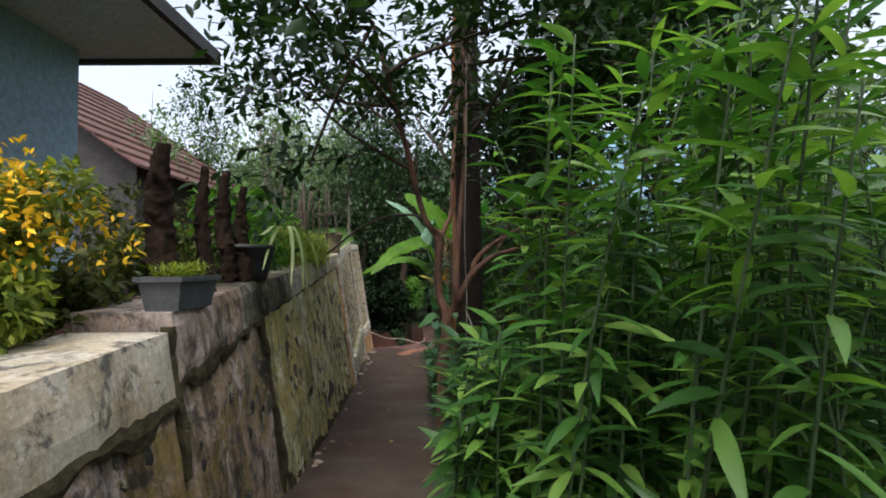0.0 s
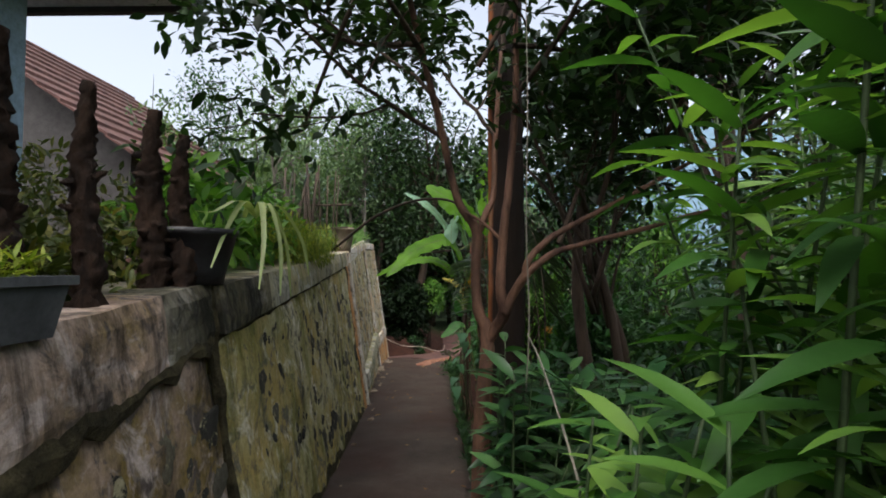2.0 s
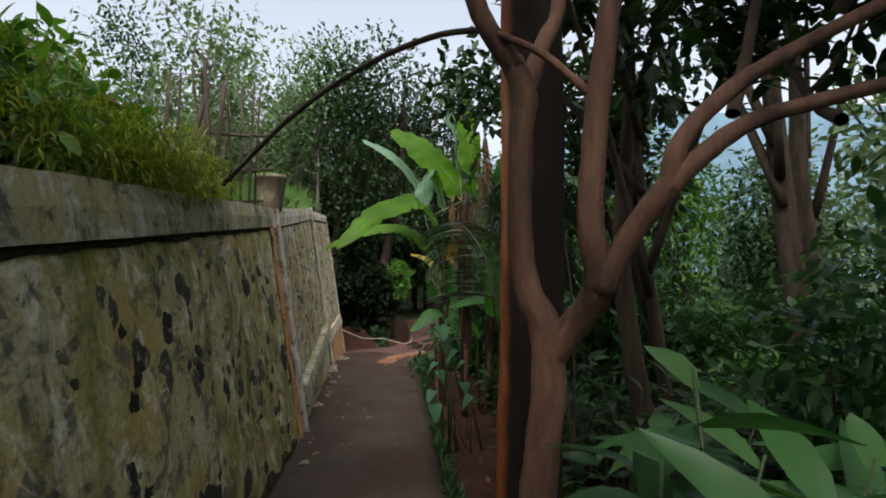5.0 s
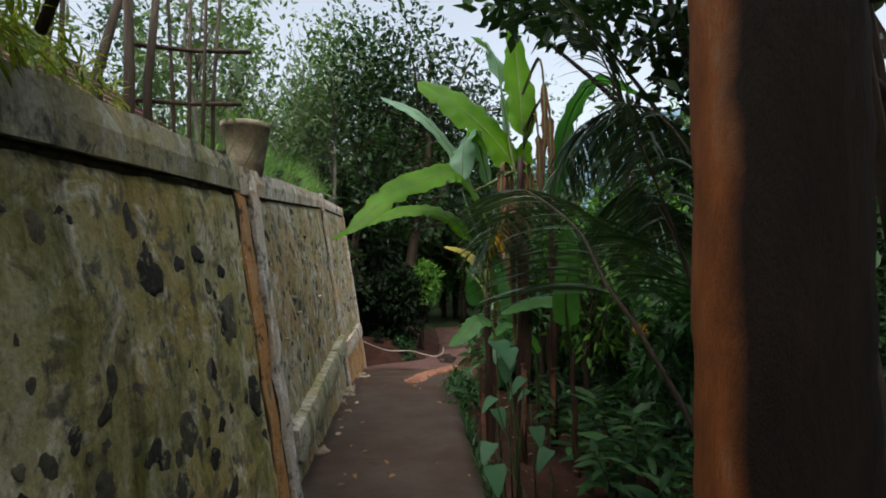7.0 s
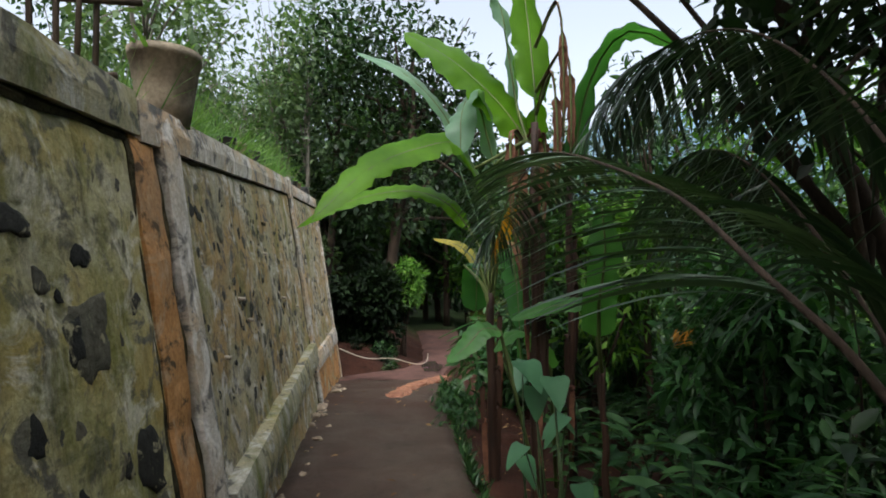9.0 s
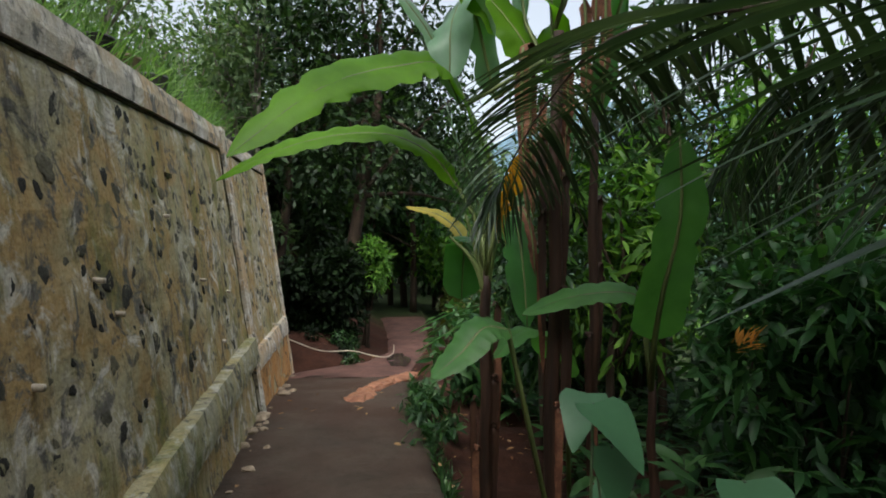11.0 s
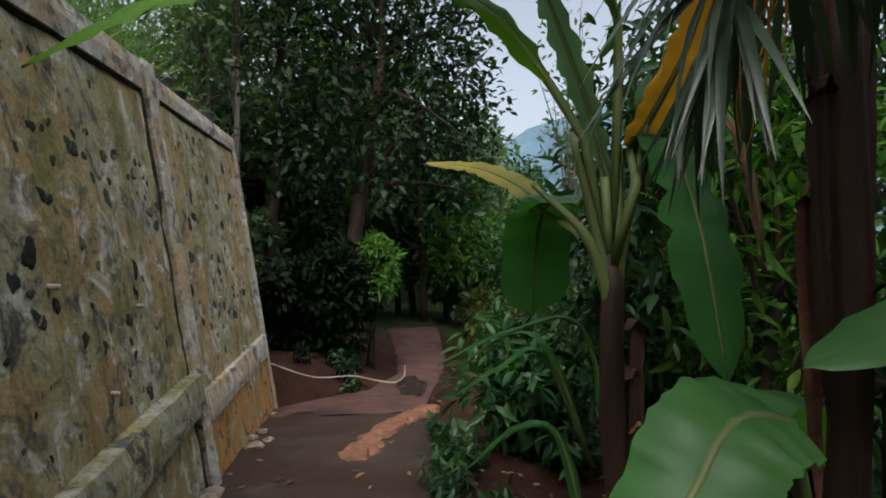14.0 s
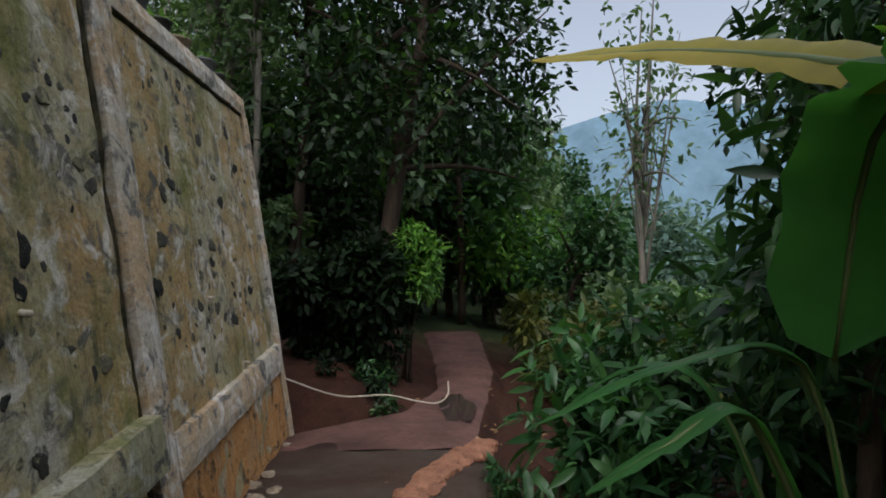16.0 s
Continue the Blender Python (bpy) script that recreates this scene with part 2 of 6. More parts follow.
def leaf_mat(name, dark, mid, light, rough=0.45, trans=0.3, vein=False, spec=0.28, dry=None):
    m, nodes, links, b = mat(name, rough, spec)
    nt = m.node_tree
    g = nodes.new("ShaderNodeNewGeometry")
    stops = [(0.0, dark), (0.55, mid), (1.0, light)] if not dry else [(0.0, dark), (0.55, mid), (0.93, light), (0.97, dry)]
    col = ramp(nt, g.outputs["Random Per Island"], stops)
    col = mix(nt, 1.0, col, ramp(nt, noise_tex(nt, 2.2, 5, 0.6), [(0.3, (0.62, 0.66, 0.6)), (0.7, (1.25, 1.22, 1.1))]), "MULTIPLY")
    links.new(col, b.inputs["Base Color"])
    tr = nodes.new("ShaderNodeBsdfTranslucent")
    links.new(mix(nt, 1.0, col, (1.5, 1.7, 0.7), "MULTIPLY"), tr.inputs[0])
    mx = nodes.new("ShaderNodeMixShader")
    mx.inputs[0].default_value = trans
    links.new(b.outputs[0], mx.inputs[1])
    links.new(tr.outputs[0], mx.inputs[2])
    links.new(mx.outputs[0], nodes["Material Output"].inputs[0])
    bump(nt, b, noise_tex(nt, 60, 3, 0.5), 0.15, 0.004)
    return m


L_LANCE = leaf_mat("bright_lance_leaf", (0.018, 0.055, 0.013), (0.05, 0.135, 0.024), (0.17, 0.29, 0.06), 0.4, 0.32)
L_GUAVA = leaf_mat("dark_green_leaf", (0.008, 0.020, 0.008), (0.018, 0.040, 0.014), (0.036, 0.075, 0.024), 0.42, 0.25)
L_SHRUB = leaf_mat("shrub_leaf", (0.012, 0.036, 0.014), (0.03, 0.078, 0.028), (0.06, 0.125, 0.042), 0.36, 0.26)
# deep shade is put into these near-black leaf colours
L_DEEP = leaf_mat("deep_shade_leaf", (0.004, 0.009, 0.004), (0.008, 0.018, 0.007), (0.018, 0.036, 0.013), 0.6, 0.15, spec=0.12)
L_FRESH = leaf_mat("fresh_green_leaf", (0.045, 0.12, 0.02), (0.085, 0.2, 0.03), (0.16, 0.29, 0.055), 0.45, 0.35)
# pale leaf with the haze of distance painted in
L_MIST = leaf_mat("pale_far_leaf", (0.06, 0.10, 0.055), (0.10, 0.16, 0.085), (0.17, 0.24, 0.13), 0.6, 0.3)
L_OLIVE = leaf_mat("olive_leaf", (0.03, 0.045, 0.012), (0.065, 0.085, 0.02), (0.13, 0.12, 0.03), 0.5, 0.3)
L_FERN = leaf_mat("yellow_green_fern", (0.07, 0.11, 0.016), (0.16, 0.20, 0.028), (0.29, 0.30, 0.05), 0.55, 0.35)
L_GRASS = leaf_mat("soft_grass", (0.05, 0.11, 0.03), (0.09, 0.18, 0.05), (0.16, 0.26, 0.08), 0.6, 0.35)
L_PALM = leaf_mat("palm_leaflet", (0.016, 0.034, 0.018), (0.035, 0.062, 0.036), (0.08, 0.115, 0.078), 0.32, 0.15, spec=0.45)
L_BANANA = leaf_mat("banana_leaf", (0.028, 0.10, 0.03), (0.045, 0.145, 0.04), (0.07, 0.19, 0.052), 0.36, 0.4)
# lit copy of the banana leaf: light through the blade is in its colour
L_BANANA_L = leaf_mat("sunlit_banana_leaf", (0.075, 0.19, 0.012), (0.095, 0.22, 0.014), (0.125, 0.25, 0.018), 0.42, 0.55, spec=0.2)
# another lighter copy, with backlight put into its colour
L_BANANA_M = leaf_mat("backlit_banana_leaf", (0.06, 0.17, 0.05), (0.08, 0.21, 0.065), (0.11, 0.25, 0.08), 0.36, 0.5)
L_BANANA_Y = leaf_mat("yellowing_banana_leaf", (0.30, 0.30, 0.05), (0.36, 0.30, 0.06), (0.42, 0.24, 0.05), 0.5, 0.4)
L_BANANA_O = leaf_mat("orange_dying_leaf", (0.45, 0.20, 0.03), (0.50, 0.22, 0.03), (0.55, 0.25, 0.04), 0.6, 0.4)
L_BLUISH = leaf_mat("bluish_banana_leaf", (0.10, 0.19, 0.13), (0.14, 0.25, 0.17), (0.20, 0.31, 0.22), 0.4, 0.3)
L_FLOWER = leaf_mat("yellow_flower", (0.70, 0.36, 0.01), (0.80, 0.48, 0.015), (0.85, 0.58, 0.02), 0.6, 0.2)
L_LITTER = leaf_mat("fallen_leaf", (0.10, 0.05, 0.025), (0.22, 0.12, 0.06), (0.38, 0.26, 0.14), 0.8, 0.1)


# ---- building helpers ----
def mesh_from(name, verts, faces, smooth=True):
    me = bpy.data.meshes.new(name)
    me.from_pydata([tuple(v) for v in verts], [], faces)
    if smooth:
        me.polygons.foreach_set("use_smooth", [True] * len(me.polygons))
    me.update()
    return me


def ob_mesh(name, me, material, parent=None, label=""):
    ob = new(name, me)
    if material and not me.materials:
        me.materials.append(material)
    if parent:
        ob.parent = parent
    if label:
        ob["label"] = label
    return ob


def part(name, bm, material, parent, label=""):
    me = bpy.data.meshes.new(name)
    bm.to_mesh(me)
    bm.free()
    return ob_mesh(name, me, material, parent, label)


def thing(name, label, category, group="", at=(0, 0, 0)):
    e = new(name)
    e.location = at
    e.empty_display_size = 0.1
    return tagged(e, label, category, group)


def tube_data(points, radii, seg=8, rough=0.0, rng=None, cap=True):
    """Verts and faces of a tapering tube through the points."""
    pts = [Vector(p) for p in points]
    verts, faces = [], []
    ref = Vector((0.31, 0.87, 0.38))
    for i, p in enumerate(pts):
        d = (pts[min(i + 1, len(pts) - 1)] - pts[max(i - 1, 0)]).normalized()
        u = d.cross(ref).normalized()
        w = d.cross(u)
        for k in range(seg):
            a = 2 * math.pi * k / seg
            r = radii[i] * (1 + (rng.uniform(-rough, rough) if rng else 0))
            verts.append(p + u * (r * math.cos(a)) + w * (r * math.sin(a)))
    for i in range(len(pts) - 1):
        for k in range(seg):
            a, b = i * seg + k, i * seg + (k + 1) % seg
            faces.append((a, b, b + seg, a + seg))
    if cap:
        faces.append(tuple(range(seg))[::-1])
        faces.append(tuple(range((len(pts) - 1) * seg, len(pts) * seg)))
    return verts, faces


def join_data(datas):
    verts, faces = [], []
    for v, f in datas:
        o = len(verts)
        verts += list(v)
        faces += [tuple(i + o for i in q) for q in f]
    return verts, faces


def smooth_line(points, radii, n):
    """A rounder line through a few points (Catmull-Rom)."""
    P = [Vector(p) for p in points]
    P = [2 * P[0] - P[1]] + P + [2 * P[-1] - P[-2]]
    R = [radii[0]] + list(radii) + [radii[-1]]
    out, rad = [], []
    for i in range(1, len(P) - 2):
        for k in range(n):
            t = k / n
            a, b, c, d = P[i - 1], P[i], P[i + 1], P[i + 2]
            out.append(0.5 * (2 * b + (c - a) * t + (2 * a - 5 * b + 4 * c - d) * t * t + (3 * b - a - 3 * c + d) * t ** 3))
            rad.append(R[i] + (R[i + 1] - R[i]) * t)
    return out + [P[-2]], rad + [R[-2]]


def limb(points, radii, n=5, seg=9, rough=0.06, rng=None):
    p, r = smooth_line(points, radii, n)
    return tube_data(p, r, seg, rough if rng else 0, rng)


def leaf_template(width, droop=0.25, fold=0.25, rows=4, shape="lance"):
    """A leaf of length 1 along +x with a folded blade: rows of left, mid and right points."""
    v, f = [], []
    for i in range(rows + 1):
        t = i / rows
        if shape == "lance":
            w = math.sin(math.pi * min(1, t * 0.92 + 0.06)) ** 0.9 * (1 - 0.35 * t)
        elif shape == "oval":
            w = math.sin(math.pi * (0.04 + 0.94 * t)) ** 0.75
        elif shape == "heart":
            w = (1 - t) ** 0.75 * (0.55 + 1.9 * min(t + 0.12, 0.3))
        else:
            w = 1 - 0.85 * t
        w *= width / 2
        z = -droop * t * t
        v += [(t, w, z + fold * w), (t, 0, z), (t, -w, z + fold * w)]
    for i in range(rows):
        a = 3 * i
        f += [(a, a + 1, a + 4, a + 3), (a + 1, a + 2, a + 5, a + 4)]
    return np.array(v), np.array(f)


T_LANCE = leaf_template(0.24, 0.32, 0.3, 5)
T_LANCE_S = leaf_template(0.2, 0.18, 0.3, 3)
T_OVAL = leaf_template(0.46, 0.16, 0.25, 3, "oval")
T_FAR = leaf_template(0.55, 0.1, 0.25, 2, "oval")
T_HEART = leaf_template(0.85, 0.3, 0.18, 9, "heart")
T_BLADE = leaf_template(0.035, 0.5, 0.2, 3, "blade")


def leaves_mesh(name, template, places, heads, sizes, ups=None, rng=None):
    """One mesh of many leaves: a place, a heading and a size for each."""
    tv, tf = template
    n = len(places)
    P, H = np.asarray(places, float), np.asarray(heads, float)
    H /= np.linalg.norm(H, axis=1, keepdims=True) + 1e-9
    U = np.tile((0.0, 0.0, 1.0), (n, 1)) if ups is None else np.asarray(ups, float)
    S = np.cross(U, H)
    S /= np.linalg.norm(S, axis=1, keepdims=True) + 1e-9
    U = np.cross(H, S)
    sz = np.asarray(sizes, float)[:, None, None]
    V = P[:, None] + sz * (tv[None, :, 0:1] * H[:, None] + tv[None, :, 1:2] * S[:, None] + tv[None, :, 2:3] * U[:, None])
    F = (tf[None] + (np.arange(n) * len(tv))[:, None, None]).reshape(-1)
    me = bpy.data.meshes.new(name)
    me.vertices.add(n * len(tv))
    me.vertices.foreach_set("co", V.reshape(-1))
    nf = n * len(tf)
    me.loops.add(nf * 4)
    me.loops.foreach_set("vertex_index", F.astype(np.int32))
    me.polygons.add(nf)
    me.polygons.foreach_set("loop_start", np.arange(nf, dtype=np.int32) * 4)
    me.polygons.foreach_set("use_smooth", np.ones(nf, dtype=bool))
    me.update(calc_edges=True)
    me.validate()
    return me


def clump_points(rs, n, centre, size, lumps=9, fill=0.42):
    """Points in an uneven crown: a few lumps, denser at their shells."""
    c = rs.uniform(-1, 1, (lumps, 3)) * 0.62
    r = rs.uniform(0.28, 0.55, lumps)
    k = rs.integers(0, lumps, n)
    d = rs.normal(size=(n, 3))
    d /= np.linalg.norm(d, axis=1, keepdims=True)
    rad = r[k] * (1 - fill * rs.random(n) ** 2)
    return (c[k] + d * rad[:, None]) * np.asarray(size) + np.asarray(centre), d


# ---- the lie of the land ----
WALL_Y, WALL_X = (-6, 2.5, 8.6, 13.8, 16.8, 30), (-0.80, -1.02, -1.57, -2.18, -2.38, -3.3)
BATTER = 0.15


def wall_x(y, z, d=0.0):
    """The face of the leaning wall, d metres proud of it."""
    return float(np.interp(y, WALL_Y, WALL_X)) - BATTER * z + d


def path_z(y):
    return np.interp(y, (-6, 0, 1.5, 5.9, 11.4, 17, 19, 24, 40), (0.05, 0.0, -0.03, -0.47, -0.86, -1.24, -1.36, -1.45, -1.6))


def path_right(y):
    return np.interp(y, (-6, 2, 6.85, 11, 14.6, 16.5, 20, 25), (0.5, 0.2, -0.1, -0.28, -0.4, -0.35, 0.25, 0.5))


def bank_left(y):
    return np.interp(y, (16.0, 16.8, 17.5, 19, 21, 24, 30), (-2.6, -2.3, -1.25, -0.75, -0.75, -0.9, -1.5))


def ground_z(x, y):
    """Height of the bare ground: the trodden way, the slope below it and the bank beyond the wall."""
    x, y = np.asarray(x, float), np.asarray(y, float)
    z = path_z(y) - 0.05
    right = x - path_right(y)
    z = z - np.where(right > 0, 0.16 * np.clip(right / 0.15, 0, 1) + 0.10 * np.clip(right, 0, 4) + 0.16 * np.clip(right - 4, 0, 46), 0)
    left = bank_left(y) - x
    z = z + np.where((y > 16.4) & (left > 0), np.clip(left * 0.45, 0, 0.45) + 0.04 * np.clip(left, 0, 12), 0)
    garden = np.interp(y, WALL_Y, WALL_X) - 0.42 - x
    z = np.where((y <= 16.75) & (garden > 0), np.interp(y, (-6, 2, 9, 14, 17), (0.85, 0.95, 1.32, 1.62, 1.7)), z)
    return z


def build_ground():
    xs = np.concatenate([np.linspace(-300, -12, 14), np.linspace(-11, -3, 22), np.linspace(-2.9, 3.0, 90), np.linspace(3.2, 12, 24), np.linspace(14, 300, 16)])
    ys = np.concatenate([np.linspace(-300, -9, 10), np.linspace(-8, 26, 170), np.linspace(27, 60, 24), np.linspace(70, 400, 12)])
    X, Y = np.meshgrid(xs, ys)
    Z = ground_z(X, Y)
    near = (np.abs(X) < 13) & (Y > -9) & (Y < 60)
    for i in range(X.shape[0]):
        for j in range(X.shape[1]):
            if near[i, j]:
                p = Vector((X[i, j], Y[i, j], 0))
                rough = 0.03 if X[i, j] < path_right(Y[i, j]) else 0.10
                Z[i, j] += rough * (noise.fractal(p * 1.7, 1.0, 2.0, 4) - 0.2)
    nx, ny = len(xs), len(ys)
    verts = np.stack([X, Y, Z], -1).reshape(-1, 3)
    faces = [(i * nx + j, i * nx + j + 1, (i + 1) * nx + j + 1, (i + 1) * nx + j) for i in range(ny - 1) for j in range(nx - 1)]
    tagged(ob_mesh("ground", mesh_from("ground", verts, faces), M_SOIL), "damp red-brown soil with leaf litter between the plants", "ground", kind="structure")


def build_path():
    """A worn slab of concrete, cast between the wall and the slope."""
    ys = np.arange(-6, 16.3, 0.12)
    verts, n = [], 15
    for y in ys:
        z = float(path_z(y))
        xl = wall_x(y, z) - 0.15
        xr = float(path_right(y)) + 0.05 * noise.noise(Vector((y * 1.3, 3.1, 0))) + 0.025 * noise.noise(Vector((y * 6, 9, 0)))
        for k in range(n):
            t = k / (n - 1)
            x = xl + (xr - xl) * t
            edge = 0.025 if k == n - 1 else 0.0
            verts.append((x, y + (0.25 * noise.noise(Vector((x * 2, 5, 1))) if y > 16.1 else 0), z + 0.012 * noise.fractal(Vector((x * 2.5, y * 2.5, 0)), 1.0, 2.0, 3) - edge))
        verts.append((xr + 0.012, y, z - 0.22))
    m = n + 1
    faces = [(i * m + k, i * m + k + 1, (i + 1) * m + k + 1, (i + 1) * m + k) for i in range(len(ys) - 1) for k in range(m - 1)]
    last = (len(ys) - 1) * m
    base = len(verts)
    verts += [(verts[last + k][0], verts[last + k][1] + 0.02, verts[last + k][2] - 0.2) for k in range(m)]
    faces += [(last + k, last + k + 1, base + k + 1, base + k) for k in range(m - 1)]
    tagged(ob_mesh("path", mesh_from("path", verts, faces), M_PATH), "narrow sloping concrete footpath, brown with trodden earth", "path", kind="structure")


# ---- the retaining wall ----
def box_data(x0, x1, y0, y1, z0, z1):
    v = [(x, y, z) for z in (z0, z1) for y in (y0, y1) for x in (x0, x1)]
    return v, [(0, 2, 3, 1), (4, 5, 7, 6), (0, 1, 5, 4), (2, 6, 7, 3), (0, 4, 6, 2), (1, 3, 7, 5)]


def wall_block(name, y0, y1, zb, zt, d, back, material, parent, step=0.09, rough=0.012, label="", edge=0.012):
    """A block of the leaning wall between y0 and y1; zb and zt give its foot and top along y, d how proud it stands."""
    ny = max(2, int((y1 - y0) / step))
    nz = max(2, int((zt((y0 + y1) / 2) - zb((y0 + y1) / 2)) / step))
    verts = []
    for i in range(ny + 1):
        y = y0 + (y1 - y0) * i / ny
        for k in range(nz + 1):
            z = zb(y) + (zt(y) - zb(y)) * k / nz
            r = rough * noise.fractal(Vector((y * 3.1, z * 3.1, d * 40)), 1.0, 2.0, 4)
            inner = edge if k in (0, nz) or i in (0, ny) else 0
            verts.append((wall_x(y, z, d + r - inner), y, z + (0.4 * rough * noise.noise(Vector((y * 5, z, 3))) if k == nz else 0)))
    m = nz + 1
    faces = [(i * m + k, (i + 1) * m + k, (i + 1) * m + k + 1, i * m + k + 1) for i in range(ny) for k in range(nz)]
    front = len(verts)
    for i in range(ny + 1):
        y = y0 + (y1 - y0) * i / ny
        verts += [(wall_x(y, zt(y), d - back), y, zt(y)), (wall_x(y, zb(y), d - back), y, zb(y))]
    for i in range(ny):
        a, b = front + 2 * i, front + 2 * i + 2
        top, topn, bot, botn = i * m + nz, (i + 1) * m + nz, i * m, (i + 1) * m
        faces += [(top, topn, b, a), (a, b, b + 1, a + 1), (a + 1, b + 1, botn, bot)]
    for i, flip in ((0, 1), (ny, 0)):
        ring = [i * m + k for k in range(m)] + [front + 2 * i, front + 2 * i + 1]
        faces.append(tuple(ring[::-1] if flip else ring))
    return ob_mesh(name, mesh_from(name, verts, faces, False), material, parent, label)


def line(y0, z0, y1, z1):
    return lambda y: z0 + (z1 - z0) * (y - y0) / (y1 - y0)


FOOT = lambda y: float(path_z(y)) - 0.35
TOP_A, BEAM_A = line(3.7, 1.27, 9.1, 1.59), line(3.7, 1.04, 9.1, 1.40)
TOP_B, BEAM_B = line(9.1, 1.57, 13.9, 2.00), line(9.1, 1.38, 13.9, 1.79)
TOP_C, BEAM_C = line(13.9, 1.96, 16.7, 2.06), line(13.9, 1.80, 16.7, 1.89)
LOW_B, LOW_BB = line(9.5, -0.28, 14.0, -0.20), line(9.5, -0.52, 14.0, -0.45)
LOW_C, LOW_CB = line(14.1, -0.38, 16.8, -0.32), line(14.1, -0.60, 16.8, -0.56)
TOP_N, BEAM_N = line(2.2, 1.18, 3.75, 1.29), line(2.2, 0.86, 3.75, 1.02)
TOP_P = line(-6, 0.70, 2.2, 1.10)


def stone_mesh(rs, k):
    """A flattish broken stone about 1 across with a ragged outline, its flat face towards +x."""
    n = 22
    ang = np.linspace(0, 2 * np.pi, n, endpoint=False) + rs.uniform(-0.09, 0.09, n)
    rad = 0.46 * (1 + 0.16 * np.sin(2 * ang + rs.uniform(0, 6)) + 0.12 * np.sin(3 * ang + rs.uniform(0, 6)) + 0.08 * np.sin(5 * ang + rs.uniform(0, 6))) * (1 + rs.normal(size=n) * 0.07)
    verts, faces = [], []
    for s, x in ((1.10, -0.10), (1.0, 0.022), (0.80, 0.05)):
        verts += [(x + rs.uniform(-0.012, 0.012), math.cos(a) * r * s, math.sin(a) * r * s) for a, r in zip(ang, rad)]
    verts.append((0.05, 0, 0))
    for ring in range(2):
        for i in range(n):
            a, b = ring * n + i, ring * n + (i + 1) % n
            faces.append((a, b, b + n, a + n))
    faces += [(2 * n + i, 2 * n + (i + 1) % n, 3 * n) for i in range(n)]
    return mesh_from("stone", verts, faces)


def stones(parent, rs, count, y0, y1, zb, zt, size, d, meshes):
    """Dark stones that show through worn plaster, none over another."""
    placed = []
    tries = 0
    while len(placed) < count and tries < 60 * count:
        tries += 1
        y = rs.uniform(y0, y1)
        z = rs.uniform(zb(y), zt(y))
        s = size * (0.35 + 1.1 * rs.random() ** 2.2)
        if any((y - a) ** 2 + (z - b) ** 2 < (0.55 * (s + c)) ** 2 for a, b, c in placed):
            continue
        placed.append((y, z, s))
        ob = ob_mesh("stone", meshes[int(rs.integers(len(meshes)))], M_STONE, parent)
        ob.matrix_world = pose(wall_x(y, z, d), y, z, rs.uniform(0, 360), -math.degrees(math.atan(BATTER)), 0) @ Matrix.Diagonal((s * 0.55, s * rs.uniform(0.7, 1.0), s * rs.uniform(0.75, 1.15), 1))


